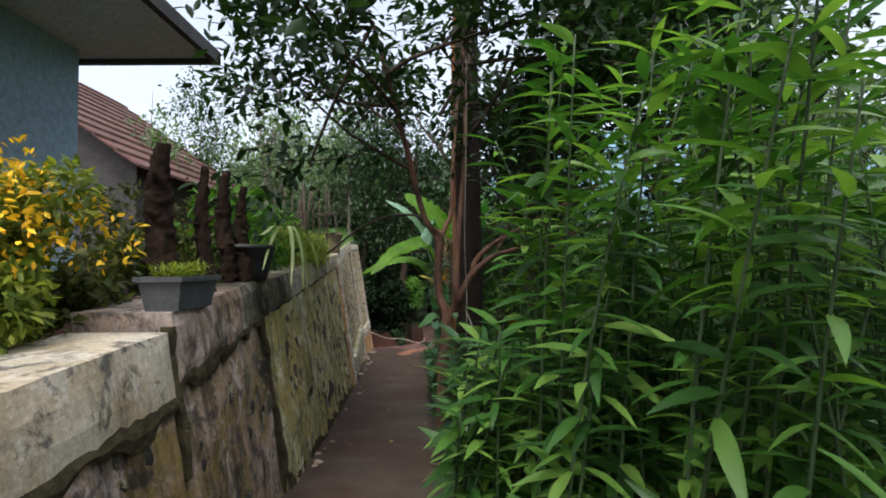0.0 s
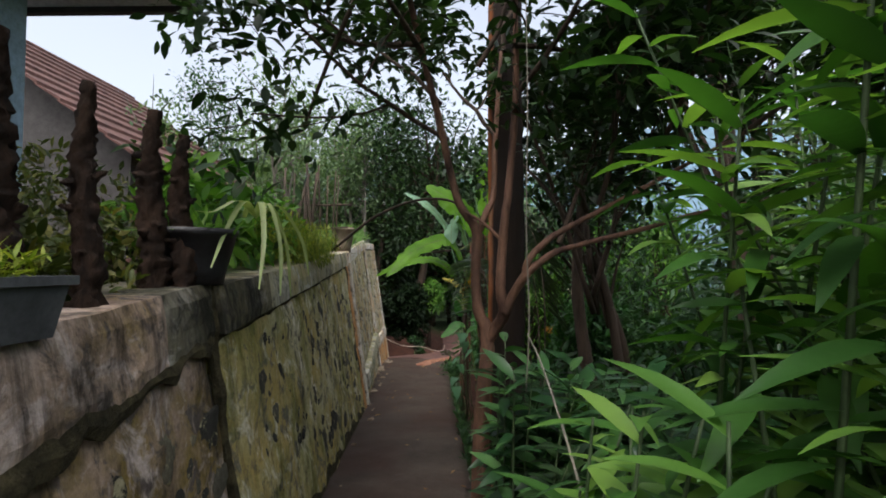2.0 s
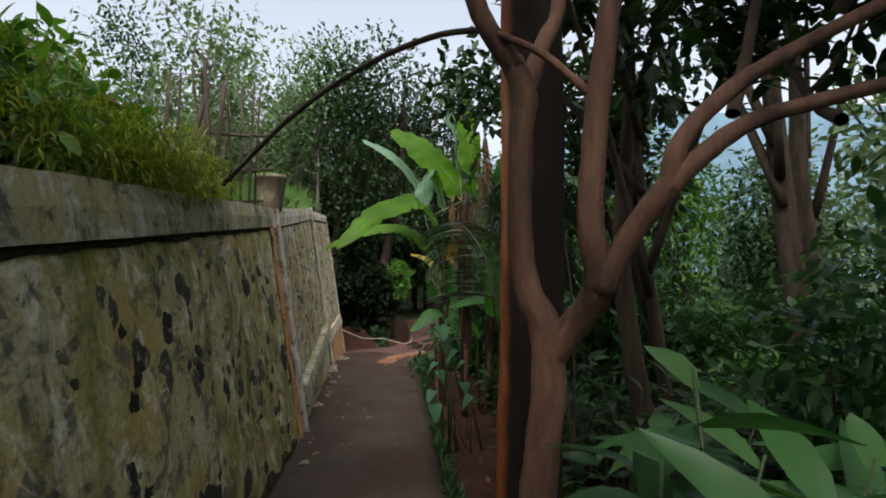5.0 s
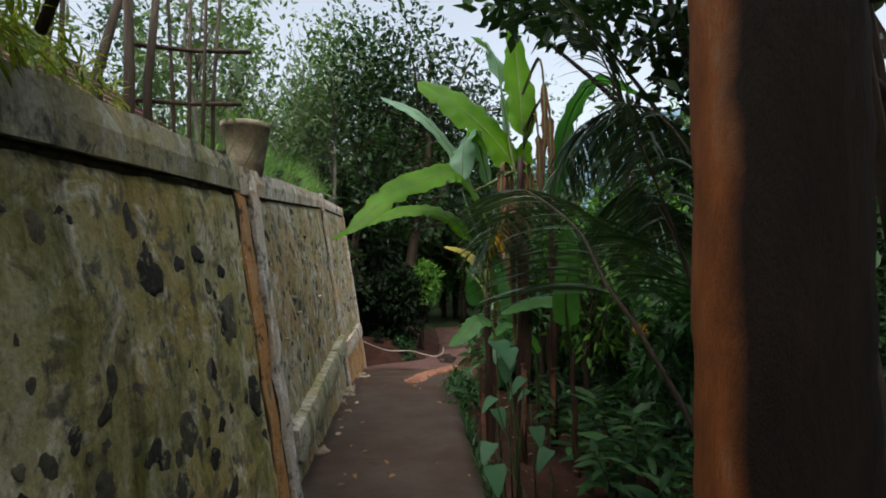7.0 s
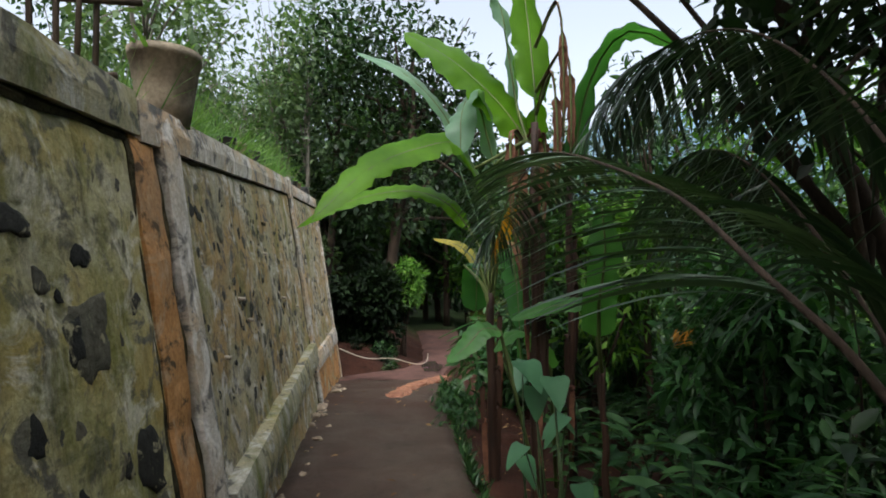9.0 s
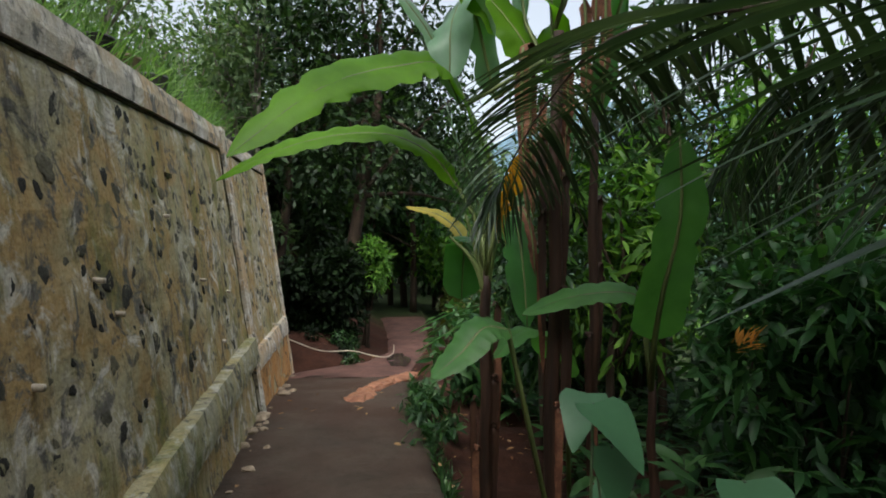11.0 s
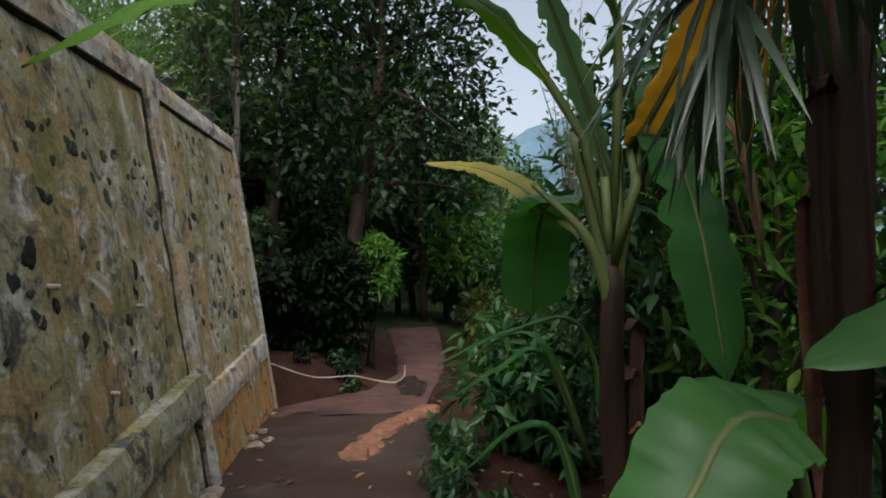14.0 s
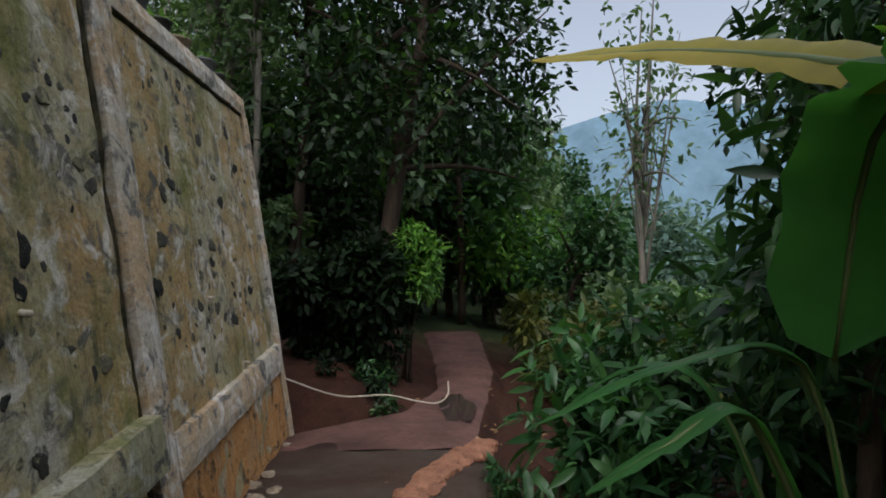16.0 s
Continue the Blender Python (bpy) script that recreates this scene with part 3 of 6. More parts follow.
def build_wall():
    rs = np.random.default_rng(4)
    w = tagged(new("wall_retaining"), "tall leaning retaining wall of worn ochre plaster over dark rubble stones", "wall", kind="structure")
    wall_block("panel", 3.75, 9.1, FOOT, BEAM_A, 0.0, 0.4, M_WALL_A, w, 0.07, 0.02)
    wall_block("top_beam", 3.75, 4.62, BEAM_A, TOP_A, 0.045, 0.44, M_MOULD, w, 0.05, 0.014, "concrete blackened by mould under the pots")
    wall_block("top_beam", 4.62, 9.08, BEAM_A, TOP_A, 0.045, 0.44, M_CONC, w, 0.07, 0.014)
    wall_block("clay_strip", 9.0, 9.26, FOOT, line(9, 1.39, 9.3, 1.40), 0.025, 0.3, M_CLAY, w, 0.04, 0.018)
    wall_block("pilaster", 9.3, 9.5, FOOT, line(9, 1.55, 9.5, 1.60), 0.055, 0.4, M_RIB, w, 0.06, 0.008)
    wall_block("panel", 9.26, 13.95, FOOT, BEAM_B, 0.0, 0.4, M_WALL_B, w, 0.07, 0.016)
    wall_block("top_beam", 9.1, 13.9, BEAM_B, TOP_B, 0.04, 0.42, M_RIB, w, 0.07, 0.01)
    wall_block("foot_beam", 9.5, 13.93, LOW_BB, LOW_B, 0.10, 0.2, M_CONC, w, 0.07, 0.012)
    wall_block("pilaster", 13.93, 14.14, FOOT, line(13.9, 2.02, 14.1, 2.03), 0.05, 0.4, M_RIB, w, 0.06, 0.008)
    wall_block("panel", 14.14, 16.6, FOOT, BEAM_C, 0.0, 0.4, M_WALL_B, w, 0.07, 0.016)
    wall_block("top_beam", 14.14, 16.72, BEAM_C, TOP_C, 0.035, 0.42, M_RIB, w, 0.07, 0.01)
    wall_block("foot_beam", 14.14, 16.6, LOW_CB, LOW_C, 0.06, 0.2, M_RIB, w, 0.07, 0.012)
    wall_block("pilaster", 16.6, 16.78, FOOT, BEAM_C, 0.03, 0.5, M_RIB, w, 0.06, 0.008)
    n = tagged(new("wall_garden"), "low garden wall with peeling cream plaster and a flat cement coping", "wall", kind="structure")
    wall_block("panel", 2.2, 3.70, FOOT, BEAM_N, -0.03, 0.4, M_WALL_N, n, 0.06, 0.02)
    wall_block("top_beam", 2.2, 3.25, BEAM_N, TOP_N, 0.0, 0.45, M_WALL_N, n, 0.06, 0.02)
    wall_block("top_beam", 3.25, 3.75, BEAM_N, TOP_N, 0.0, 0.45, M_MOULD, n, 0.05, 0.02, "concrete blackened by mould under the pots")
    wall_block("panel", -6, 2.2, FOOT, line(-6, 0.40, 2.2, 0.80), -0.03, 0.4, M_WALL_N, n, 0.08, 0.02)
    wall_block("top_beam", -6, 2.17, line(-6, 0.40, 2.2, 0.80), TOP_P, -0.005, 0.45, M_CREAM, n, 0.08, 0.012)
    # shadow in the groove under the beam, laid on as a dark strip
    wall_block("moss_shade_seam", 3.76, 9.0, lambda y: BEAM_A(y) - 0.035 - 0.02 * noise.noise(Vector((y * 4, 1, 0))), lambda y: BEAM_A(y) + 0.002, 0.012, 0.05, M_MOSS_SHADE, w, 0.05, 0.02, "dark strip painted for the beam's shadow in the groove")
    wall_block("moss_foot", 3.76, 9.0, lambda y: float(path_z(y)) - 0.05, lambda y: float(path_z(y)) + 0.10 + 0.12 * noise.noise(Vector((y * 2.3, 7, 0))), 0.006, 0.05, M_MOSS_SHADE, w, 0.05, 0.012, "dark damp band at the wall's foot")
    seam = line(-6, 0.40, 2.2, 0.80)
    wall_block("moss_shade_seam", -4, 2.2, lambda y: seam(y) - 0.045 - 0.09 * noise.fractal(Vector((y * 3, 4, 0)), 1.0, 2.0, 4), lambda y: seam(y) + 0.012 + 0.05 * abs(noise.fractal(Vector((y * 5, 2, 0)), 1.0, 2.0, 4)), 0.004, 0.05, M_MOSS_SHADE, n, 0.05, 0.02, "dark moss in the crack below the coping band")
    wall_block("moss_shade_seam", 2.2, 3.72, lambda y: BEAM_N(y) - 0.045 - 0.10 * noise.fractal(Vector((y * 3, 4, 0)), 1.0, 2.0, 4), lambda y: BEAM_N(y) + 0.015 + 0.07 * abs(noise.fractal(Vector((y * 5, 2, 0)), 1.0, 2.0, 4)), 0.006, 0.05, M_MOSS_SHADE, n, 0.05, 0.02, "dark moss in the crack below the coping band")
    wall_block("moss_joint", 2.165, 2.215, lambda y: 0.45, lambda y: 1.12, 0.006, 0.05, M_MOSS_SHADE, n, 0.03, 0.03, "black moss in the upright joint")
    wall_block("moss_joint", 3.70, 3.765, FOOT, lambda y: 1.27, 0.004, 0.05, M_MOSS_SHADE, n, 0.03, 0.03, "black moss in the upright joint")
    for y0, y1 in ((8.965, 9.0), (9.262, 9.298), (13.885, 13.928), (14.142, 14.165)):
        wall_block("joint", y0, y1, FOOT, BEAM_A if y0 < 9.1 else (lambda y: 1.36) if y0 < 10 else BEAM_C, 0.010, 0.05, M_MOSS_SHADE, w, 0.03, 0.02, "dark damp upright joint")
    wall_block("clay_foot", 14.17, 16.58, lambda y: float(path_z(y)) - 0.1, lambda y: LOW_CB(y) - 0.004, 0.008, 0.05, M_CLAY, w, 0.06, 0.02, "bare orange clay render below the beam")
    # shade below the other two beams, again as dark strips
    wall_block("moss_shade_seam", 9.52, 13.88, lambda y: BEAM_B(y) - 0.022 - 0.012 * noise.noise(Vector((y * 4, 5, 0))), lambda y: BEAM_B(y) + 0.002, 0.010, 0.05, M_MOSS_SHADE, w, 0.05, 0.012, "dark line painted for the shade under the top beam")
    wall_block("moss_shade_seam", 14.17, 16.58, lambda y: BEAM_C(y) - 0.022, lambda y: BEAM_C(y) + 0.002, 0.010, 0.05, M_MOSS_SHADE, w, 0.05, 0.012, "dark line painted for the shade under the top beam")
    for yy, zz in ((9.93, 0.32), (10.5, 0.62), (10.66, 0.46), (11.6, 0.95), (12.32, 0.51), (12.7, -0.02), (13.2, 0.35), (15.0, 0.25), (15.6, -0.30)):
        v, f = tube_data([(wall_x(yy, zz, -0.03), yy, zz), (wall_x(yy, zz, 0.035), yy, zz - 0.004)], [0.013, 0.013], 8)
        ob_mesh("weep_pipe", mesh_from("weep_pipe", v, f), M_HOSE, w, "short pale weep pipe")
    for yy, zz in ((9.55, 1.17), (11.82, 1.23)):
        v, f = box_data(-0.02, 0.006, -0.05, 0.05, -0.014, 0.014)
        slot = ob_mesh("slot", mesh_from("slot", v, f, False), M_MOSS_SHADE, w, "dark slot in the plaster")
        slot.location = (wall_x(yy, zz, 0.004), yy, zz)
    meshes = [stone_mesh(rs, k) for k in range(14)]
    stones(w, rs, 52, 5.4, 8.95, lambda y: float(path_z(y)) + 0.15, lambda y: BEAM_A(y) - 0.2, 0.235, -0.003, meshes)
    stones(w, rs, 240, 4.2, 8.95, lambda y: float(path_z(y)) + 0.08, lambda y: BEAM_A(y) - 0.12, 0.115, -0.003, meshes)
    stones(w, rs, 290, 9.6, 13.85, lambda y: LOW_B(y) + 0.06, lambda y: BEAM_B(y) - 0.08, 0.10, -0.002, meshes)
    stones(w, rs, 120, 14.2, 16.5, lambda y: LOW_C(y) + 0.06, lambda y: BEAM_C(y) - 0.08, 0.10, -0.002, meshes)
    stones(n, rs, 60, 1.0, 3.65, lambda y: 0.0, lambda y: 0.72, 0.15, -0.033, meshes)


build_ground()
build_path()
build_wall()
# ---- houses above the wall ----
def build_houses():
    h = thing("house", "pale blue rendered house with a wide white soffit", "house", at=(-7, 2, 0.9))
    def add(name, datas, m, label=""):
        v, f = join_data(datas)
        ob = ob_mesh(name, mesh_from(name, [(a + 7, b - 2, c - 0.9) for a, b, c in v], f, False), m, h, label)
        return ob
    add("wall", [box_data(-10, -4.45, -4, 6.3, 0.6, 4.12)], M_BLUE, "pale blue painted wall")
    add("soffit", [box_data(-10.5, -2.92, -5, 6.55, 4.06, 4.10)], M_SOFFIT, "flat off-white soffit")
    add("roof", [([(-10.5, -5, 4.1), (-2.86, -5, 4.1), (-2.86, 6.62, 4.1), (-10.5, 6.62, 4.1), (-10.5, -5, 6.2), (-6.6, -5, 6.2), (-6.6, 6.62, 6.2), (-10.5, 6.62, 6.2)],
                  [(0, 1, 5, 4), (1, 2, 6, 5), (2, 3, 7, 6), (4, 5, 6, 7), (3, 0, 4, 7)])], M_TILE, "brown tiled roof")
    add("fascia", [box_data(-2.92, -2.84, -5, 6.62, 4.0, 4.16), box_data(-10.5, -2.84, 6.55, 6.63, 4.0, 4.16)], M_FASCIA, "dark weathered fascia board")
    k = thing("house", "low old house with a rusty brown tiled roof", "house", at=(-10, 14, 1.3))
    v = [(-3, -1.5, -0.2), (2.7, -1.5, -0.2), (2.7, 6, -0.2), (-3, 6, -0.2), (-3, -1.5, 6.7), (2.7, -1.5, 2.62), (2.7, 6, 2.62), (-3, 6, 6.7)]
    f = [(0, 1, 5, 4), (1, 2, 6, 5), (2, 3, 7, 6), (3, 0, 4, 7), (4, 5, 6, 7), (0, 3, 2, 1)]
    ob_mesh("wall", mesh_from("wall", v, f, False), M_FASCIA, k, "dark timber wall in deep shade")
    rows, tiles = 12, []
    for r in range(rows):
        xa, xb = 3.2 - r * 0.5, 3.2 - (r + 1) * 0.5 - 0.06
        za, zb = 2.35 + r * 0.36, 2.35 + (r + 1) * 0.36
        tiles.append(([(xa, -2.3, za), (xa, 6.5, za), (xb, 6.5, zb), (xb, -2.3, zb), (xa, -2.3, za + 0.07), (xa, 6.5, za + 0.07), (xb, 6.5, zb + 0.03), (xb, -2.3, zb + 0.03)],
                      [(0, 3, 2, 1), (4, 5, 6, 7), (0, 1, 5, 4), (0, 4, 7, 3), (1, 2, 6, 5)]))
    for v, f in tiles:
        ob_mesh("tile_course", mesh_from("tile_course", v, f, False), M_TILE, k, "course of rusty brown tiles")


# ---- trees and plants ----
def grow(rs, start, way, length, radius, depth, bend=0.35, limbs=None, tips=None):
    """A branching limb: tubes go to limbs, twig points and headings to tips."""
    limbs = [] if limbs is None else limbs
    tips = [] if tips is None else tips
    p, d, pts, rad = Vector(start), Vector(way).normalized(), [Vector(start)], [radius]
    n = 5
    for i in range(n):
        d = (d + Vector(rs.normal(size=3)) * bend * 0.35 + Vector((0, 0, 0.05))).normalized()
        p = p + d * (length / n)
        pts.append(p.copy())
        rad.append(radius * (1 - 0.5 * (i + 1) / n))
        if depth <= 1:
            tips.append((p.copy(), d.copy()))
    limbs.append(tube_data(pts, rad, 8 if depth > 1 else 5, 0, None, False))
    if depth > 0:
        for k in range(3 if depth > 1 else 4):
            i = int(rs.integers(2, n + 1))
            side = Vector(rs.normal(size=3))
            way2 = (d + side.normalized() * 0.95).normalized()
            grow(rs, pts[i], way2, length * rs.uniform(0.5, 0.8), rad[i] * 0.62, depth - 1, bend, limbs, tips)
    return limbs, tips


def twig_leaves(rs, tips, per, size, template, name, spread=0.16, flat=0.3):
    P, H, S, U = [], [], [], []
    for p, d in tips:
        for _ in range(per):
            P.append(np.array(p) + rs.normal(size=3) * spread)
            h = np.array(d) * 0.6 + rs.normal(size=3) * (1, 1, 0.55)
            h[2] -= 0.25
            H.append(h)
            U.append(rs.normal(size=3) * flat + (0, 0, 1))
            S.append(size * rs.uniform(0.6, 1.25))
    return leaves_mesh(name, template, P, H, S, U)


def crown_leaves(rs, n, centre, size, leaf, template, name, lumps=9, fill=0.42):
    P, d = clump_points(rs, n, centre, size, lumps, fill)
    H = d * 0.7 + rs.normal(size=(n, 3)) * 0.7
    H[:, 2] -= 0.2
    U = rs.normal(size=(n, 3)) * 0.5 + (0, 0, 1)
    return leaves_mesh(name, template, P, H, leaf * rs.uniform(0.6, 1.3, n), U)


def build_guava():
    """The forked, red-barked tree at the edge of the path."""
    rs = np.random.default_rng(21)
    rng = random.Random(5)
    t = thing("tree", "forked tree with smooth reddish bark and dark leaves beside the path", "tree", at=(0, 0, 0))
    datas = [
        limb([(0.02, 5.40, -0.65), (0.03, 5.37, 0.18), (0.05, 5.36, 0.52), (0.07, 5.36, 0.71), (0.06, 5.36, 0.90), (0.0, 5.36, 1.03), (-0.02, 5.36, 1.21), (-0.02, 5.36, 1.47), (-0.01, 5.36, 1.61), (-0.05, 5.36, 1.73)], [0.085, 0.062, 0.055, 0.055, 0.050, 0.042, 0.038, 0.038, 0.042, 0.036], 5, 12, 0.07, rng),
        limb([(-0.03, 5.36, 1.69), (-0.15, 5.34, 1.86), (-0.22, 5.31, 2.1), (-0.30, 5.2, 2.45), (-0.42, 5.0, 2.9), (-0.6, 4.6, 3.6)], [0.036, 0.032, 0.030, 0.028, 0.025, 0.018], 5, 10, 0.06, rng),
        limb([(-0.01, 5.36, 1.62), (0.06, 5.40, 1.80), (0.12, 5.45, 1.95), (0.14, 5.55, 2.4), (0.2, 5.7, 3.2)], [0.032, 0.027, 0.025, 0.023, 0.016], 5, 10, 0.06, rng),
        limb([(0.07, 5.36, 0.80), (0.15, 5.31, 0.94), (0.19, 5.25, 1.04), (0.16, 5.24, 1.21), (0.17, 5.24, 1.45), (0.19, 5.2, 1.74), (0.22, 5.2, 2.0), (0.27, 5.2, 2.7), (0.25, 5.1, 3.6)], [0.045, 0.044, 0.046, 0.038, 0.036, 0.032, 0.030, 0.026, 0.016], 5, 11, 0.09, rng),
        limb([(0.19, 5.24, 1.02), (0.25, 5.2, 1.17), (0.33, 5.12, 1.31), (0.41, 5.1, 1.39), (0.54, 5.1, 1.48), (0.73, 5.1, 1.54), (1.2, 5.1, 1.66), (1.7, 5.2, 1.8), (2.5, 5.2, 1.95)], [0.040, 0.034, 0.034, 0.028, 0.024, 0.021, 0.018, 0.014, 0.010], 5, 9, 0.07, rng),
        limb([(0.33, 5.12, 1.30), (0.35, 5.1, 1.42), (0.48, 5.1, 1.56), (0.65, 5.1, 1.67), (1.01, 5.05, 1.86), (1.9, 5.1, 2.35)], [0.030, 0.026, 0.024, 0.021, 0.018, 0.012], 5, 9, 0.07, rng),
        limb([(-0.10, 5.32, 1.79), (0.03, 5.27, 1.71), (0.16, 5.23, 1.58)], [0.010, 0.012, 0.014], 5, 7, 0.05, rng),
        limb([(-0.10, 5.4, 1.84), (-0.30, 5.75, 1.95), (-0.62, 6.2, 1.98), (-1.05, 6.65, 1.86), (-1.55, 7.06, 1.55)], [0.010, 0.012, 0.013, 0.014, 0.015], 5, 6, 0.0, rng),
        limb([(-0.6, 4.6, 3.6), (-1.0, 4.9, 3.0), (-1.3, 5.1, 2.4)], [0.02, 0.018, 0.012], 5, 7, 0.05, rng),
    ]
    v, f = join_data(datas[:7])
    ob_mesh("trunk", mesh_from("trunk", v, f), M_BARK_RED, t, "smooth reddish-brown trunks and limbs")
    limbs, tips = list(datas[7:]), []
    for start, way, length in (((-0.24, 5.3, 2.35), (-0.7, -0.5, 0.5), 1.3), ((-0.42, 5.0, 2.9), (-0.3, -0.9, 0.25), 1.5), ((-0.6, 4.6, 3.6), (-0.5, -0.6, 0.2), 1.5),
                               ((0.22, 5.7, 3.2), (0.1, 0.4, 0.9), 1.3), ((0.25, 5.1, 3.6), (0.3, -0.5, 0.6), 1.5), ((0.30, 5.2, 2.7), (0.6, -0.5, 0.5), 1.5),
                               ((1.25, 5.2, 2.15), (0.5, -0.6, 0.5), 1.2), ((1.9, 5.1, 2.35), (0.6, -0.2, 0.5), 1.3), ((1.7, 5.3, 1.9), (0.6, 0.3, 0.4), 1.2),
                               ((2.5, 5.2, 2.0), (0.6, 0.0, 0.4), 1.2), ((0.16, 5.6, 2.45), (-0.4, 0.7, 0.6), 1.2), ((0.9, 5.25, 1.85), (0.1, -0.5, 0.9), 1.2), ((0.0, 5.5, 3.0), (0.4, 0.1, 0.7), 1.4), ((0.25, 5.1, 3.0), (0.9, 0.4, 0.3), 1.6), ((0.25, 5.1, 3.4), (0.8, -0.3, 0.1), 1.7),
                               ((1.5, 5.15, 2.3), (0.2, 0.6, 0.7), 1.3), ((2.2, 5.2, 1.95), (0.2, -0.6, 0.5), 1.2), ((0.6, 5.28, 1.55), (0.3, 0.4, 0.9), 1.3), ((1.0, 5.36, 1.56), (0.3, 0.5, 0.2), 1.0),
                               ((2.5, 5.2, 1.95), (0.5, 0.5, -0.1), 1.2), ((-0.3, 5.2, 2.6), (-0.5, 0.4, 0.5), 1.1), ((-0.5, 4.8, 3.2), (0.5, -0.6, 0.3), 1.5), ((-0.45, 4.95, 2.95), (-0.9, 0.1, 0.2), 1.2)):
        grow(rs, start, way, length, 0.022, 2, 0.4, limbs, tips)
    v, f = join_data(limbs)
    ob_mesh("branch", mesh_from("twigs", v, f), M_BARK_DARK, t, "thin dark twigs")
    ob_mesh("crown", twig_leaves(rs, tips, 8, 0.125, T_OVAL, "crown", 0.15), L_GUAVA, t, "small oval dark green leaves")


def build_coconut_trunk():
    rng = random.Random(8)
    t = thing("coconut_palm", "thick bare coconut trunk, orange-brown on its lit side", "tree", at=(0, 0, 0))
    pts, rad = [], []
    for i in range(70):
        z = -0.95 + i * 0.115
        pts.append((0.36 + 0.012 * math.sin(z * 1.3), 7.04, z))
        rad.append((0.20 if z > -0.3 else 0.20 + 0.09 * (-0.3 - z)) * (1 + 0.022 * (i % 2)) - 0.004 * max(0, z))
    v, f = tube_data(pts, rad, 18, 0.03, rng)
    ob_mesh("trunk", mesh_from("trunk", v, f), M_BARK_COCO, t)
    top = Vector((0.36, 7.04, 7.1))
    rs = np.random.default_rng(3)
    for k in range(9):
        a = k * 0.698 + 0.2
        frond(t, rs, [top, top + Vector((math.cos(a), math.sin(a), 0.55)), top + Vector((2.1 * math.cos(a), 2.1 * math.sin(a), 0.4)), top + Vector((3.1 * math.cos(a), 3.1 * math.sin(a), -0.7))], 0.65, 46)


def frond(parent, rs, points, leaflet, count, radius=0.022, sweep=0.55, drop=0.6, start=0.15, material=None, label="", droop=None):
    """A feather palm frond: a tapering rachis with two ranks of thin leaflets that arch over and hang."""
    n0 = len(points) - 1
    p, r = smooth_line(points, [radius * (1 - 0.8 * i / n0) for i in range(n0 + 1)], 10)
    v, f = tube_data(p, r, 6)
    ob_mesh("rachis", mesh_from("rachis", v, f), M_BARK_DARK if material is None else M_DRY, parent)
    P, H, S, U = [], [], [], []
    n = len(p) - 1
    for i in range(count):
        t = start + (1 - start) * i / (count - 1)
        k = min(int(t * n), n - 1)
        q = p[k].lerp(p[k + 1], t * n - k)
        d = (p[k + 1] - p[k]).normalized()
        side = d.cross(Vector((0, 0, 1)))
        side = side.normalized() if side.length > 0.15 else Vector((0.95, 0.3, 0))
        for s in (-1, 1):
            if rs.random() < 0.06:
                continue
            P.append(q + side * s * 0.01)
            H.append(side * s + d * (sweep + rs.normal() * 0.10) + Vector((0, 0, -drop * rs.uniform(0.6, 1.2))))
            S.append(leaflet * (0.40 + 0.60 * math.sin(math.pi * min(1, 0.18 + 0.74 * t))) * rs.uniform(0.8, 1.1))
            U.append(Vector((0, 0, 1)) + Vector(rs.normal(size=3)) * 0.22)
    ob_mesh("frond_blade", leaves_mesh("leaflets", droop or T_LEAFLET, P, H, S, U), material or L_PALM, parent, label)


T_LEAFLET = leaf_template(0.045, 0.45, 0.35, 6)
T_LIMP = leaf_template(0.055, 0.5, 0.3, 7)


def blade_mesh(name, points, width, rs, tears=5, fold=0.22, sag=0.12, tip=0.5, roll=0.0):
    """A long banana blade along a midrib line: two halves that sag, with torn and wavy edges."""
    mid, _ = smooth_line(points, [1] * len(points), 9)
    n, across = len(mid) - 1, 4
    verts, faces = [], []
    torn = set(int(x) for x in rs.integers(3, n - 1, tears))
    for i, p in enumerate(mid):
        t = i / n
        d = (mid[min(i + 1, n)] - mid[max(i - 1, 0)]).normalized()
        side = d.cross(Vector((0, 0, 1)))
        side = side.normalized() if side.length > 0.05 else Vector((1, 0, 0))
        up = side.cross(d)
        side, up = side * math.cos(roll) + up * math.sin(roll), up * math.cos(roll) - side * math.sin(roll)
        w = width / 2 * min(1, (t / 0.09) ** 0.5 if t > 0 else 0) * (1 - max(0, (t - (1 - tip)) / tip) ** 2.2) ** 0.6
        w = max(w, 0.004)
        for s in (-1, 1):
            wob = 1 + 0.03 * rs.normal()
            for k in range(across + 1):
                u = k / across
                cut = (0.72 if (i + (0 if s > 0 else 3)) in torn and k == across else 1.0)
                verts.append(p + side * (s * w * u * cut * (wob if k == across else 1)) + up * (fold * w * u - sag * w * 2.4 * u * u + 0.07 * w * math.sin(i * 1.7 + s) * u))
    row = 2 * (across + 1)
    for i in range(n):
        for h in range(2):
            for k in range(across):
                a = i * row + h * (across + 1) + k
                q = (a, a + 1, a + 1 + row, a + row)
                faces.append(q if h else q[::-1])
    me = mesh_from(name, verts, faces)
    return me, mid


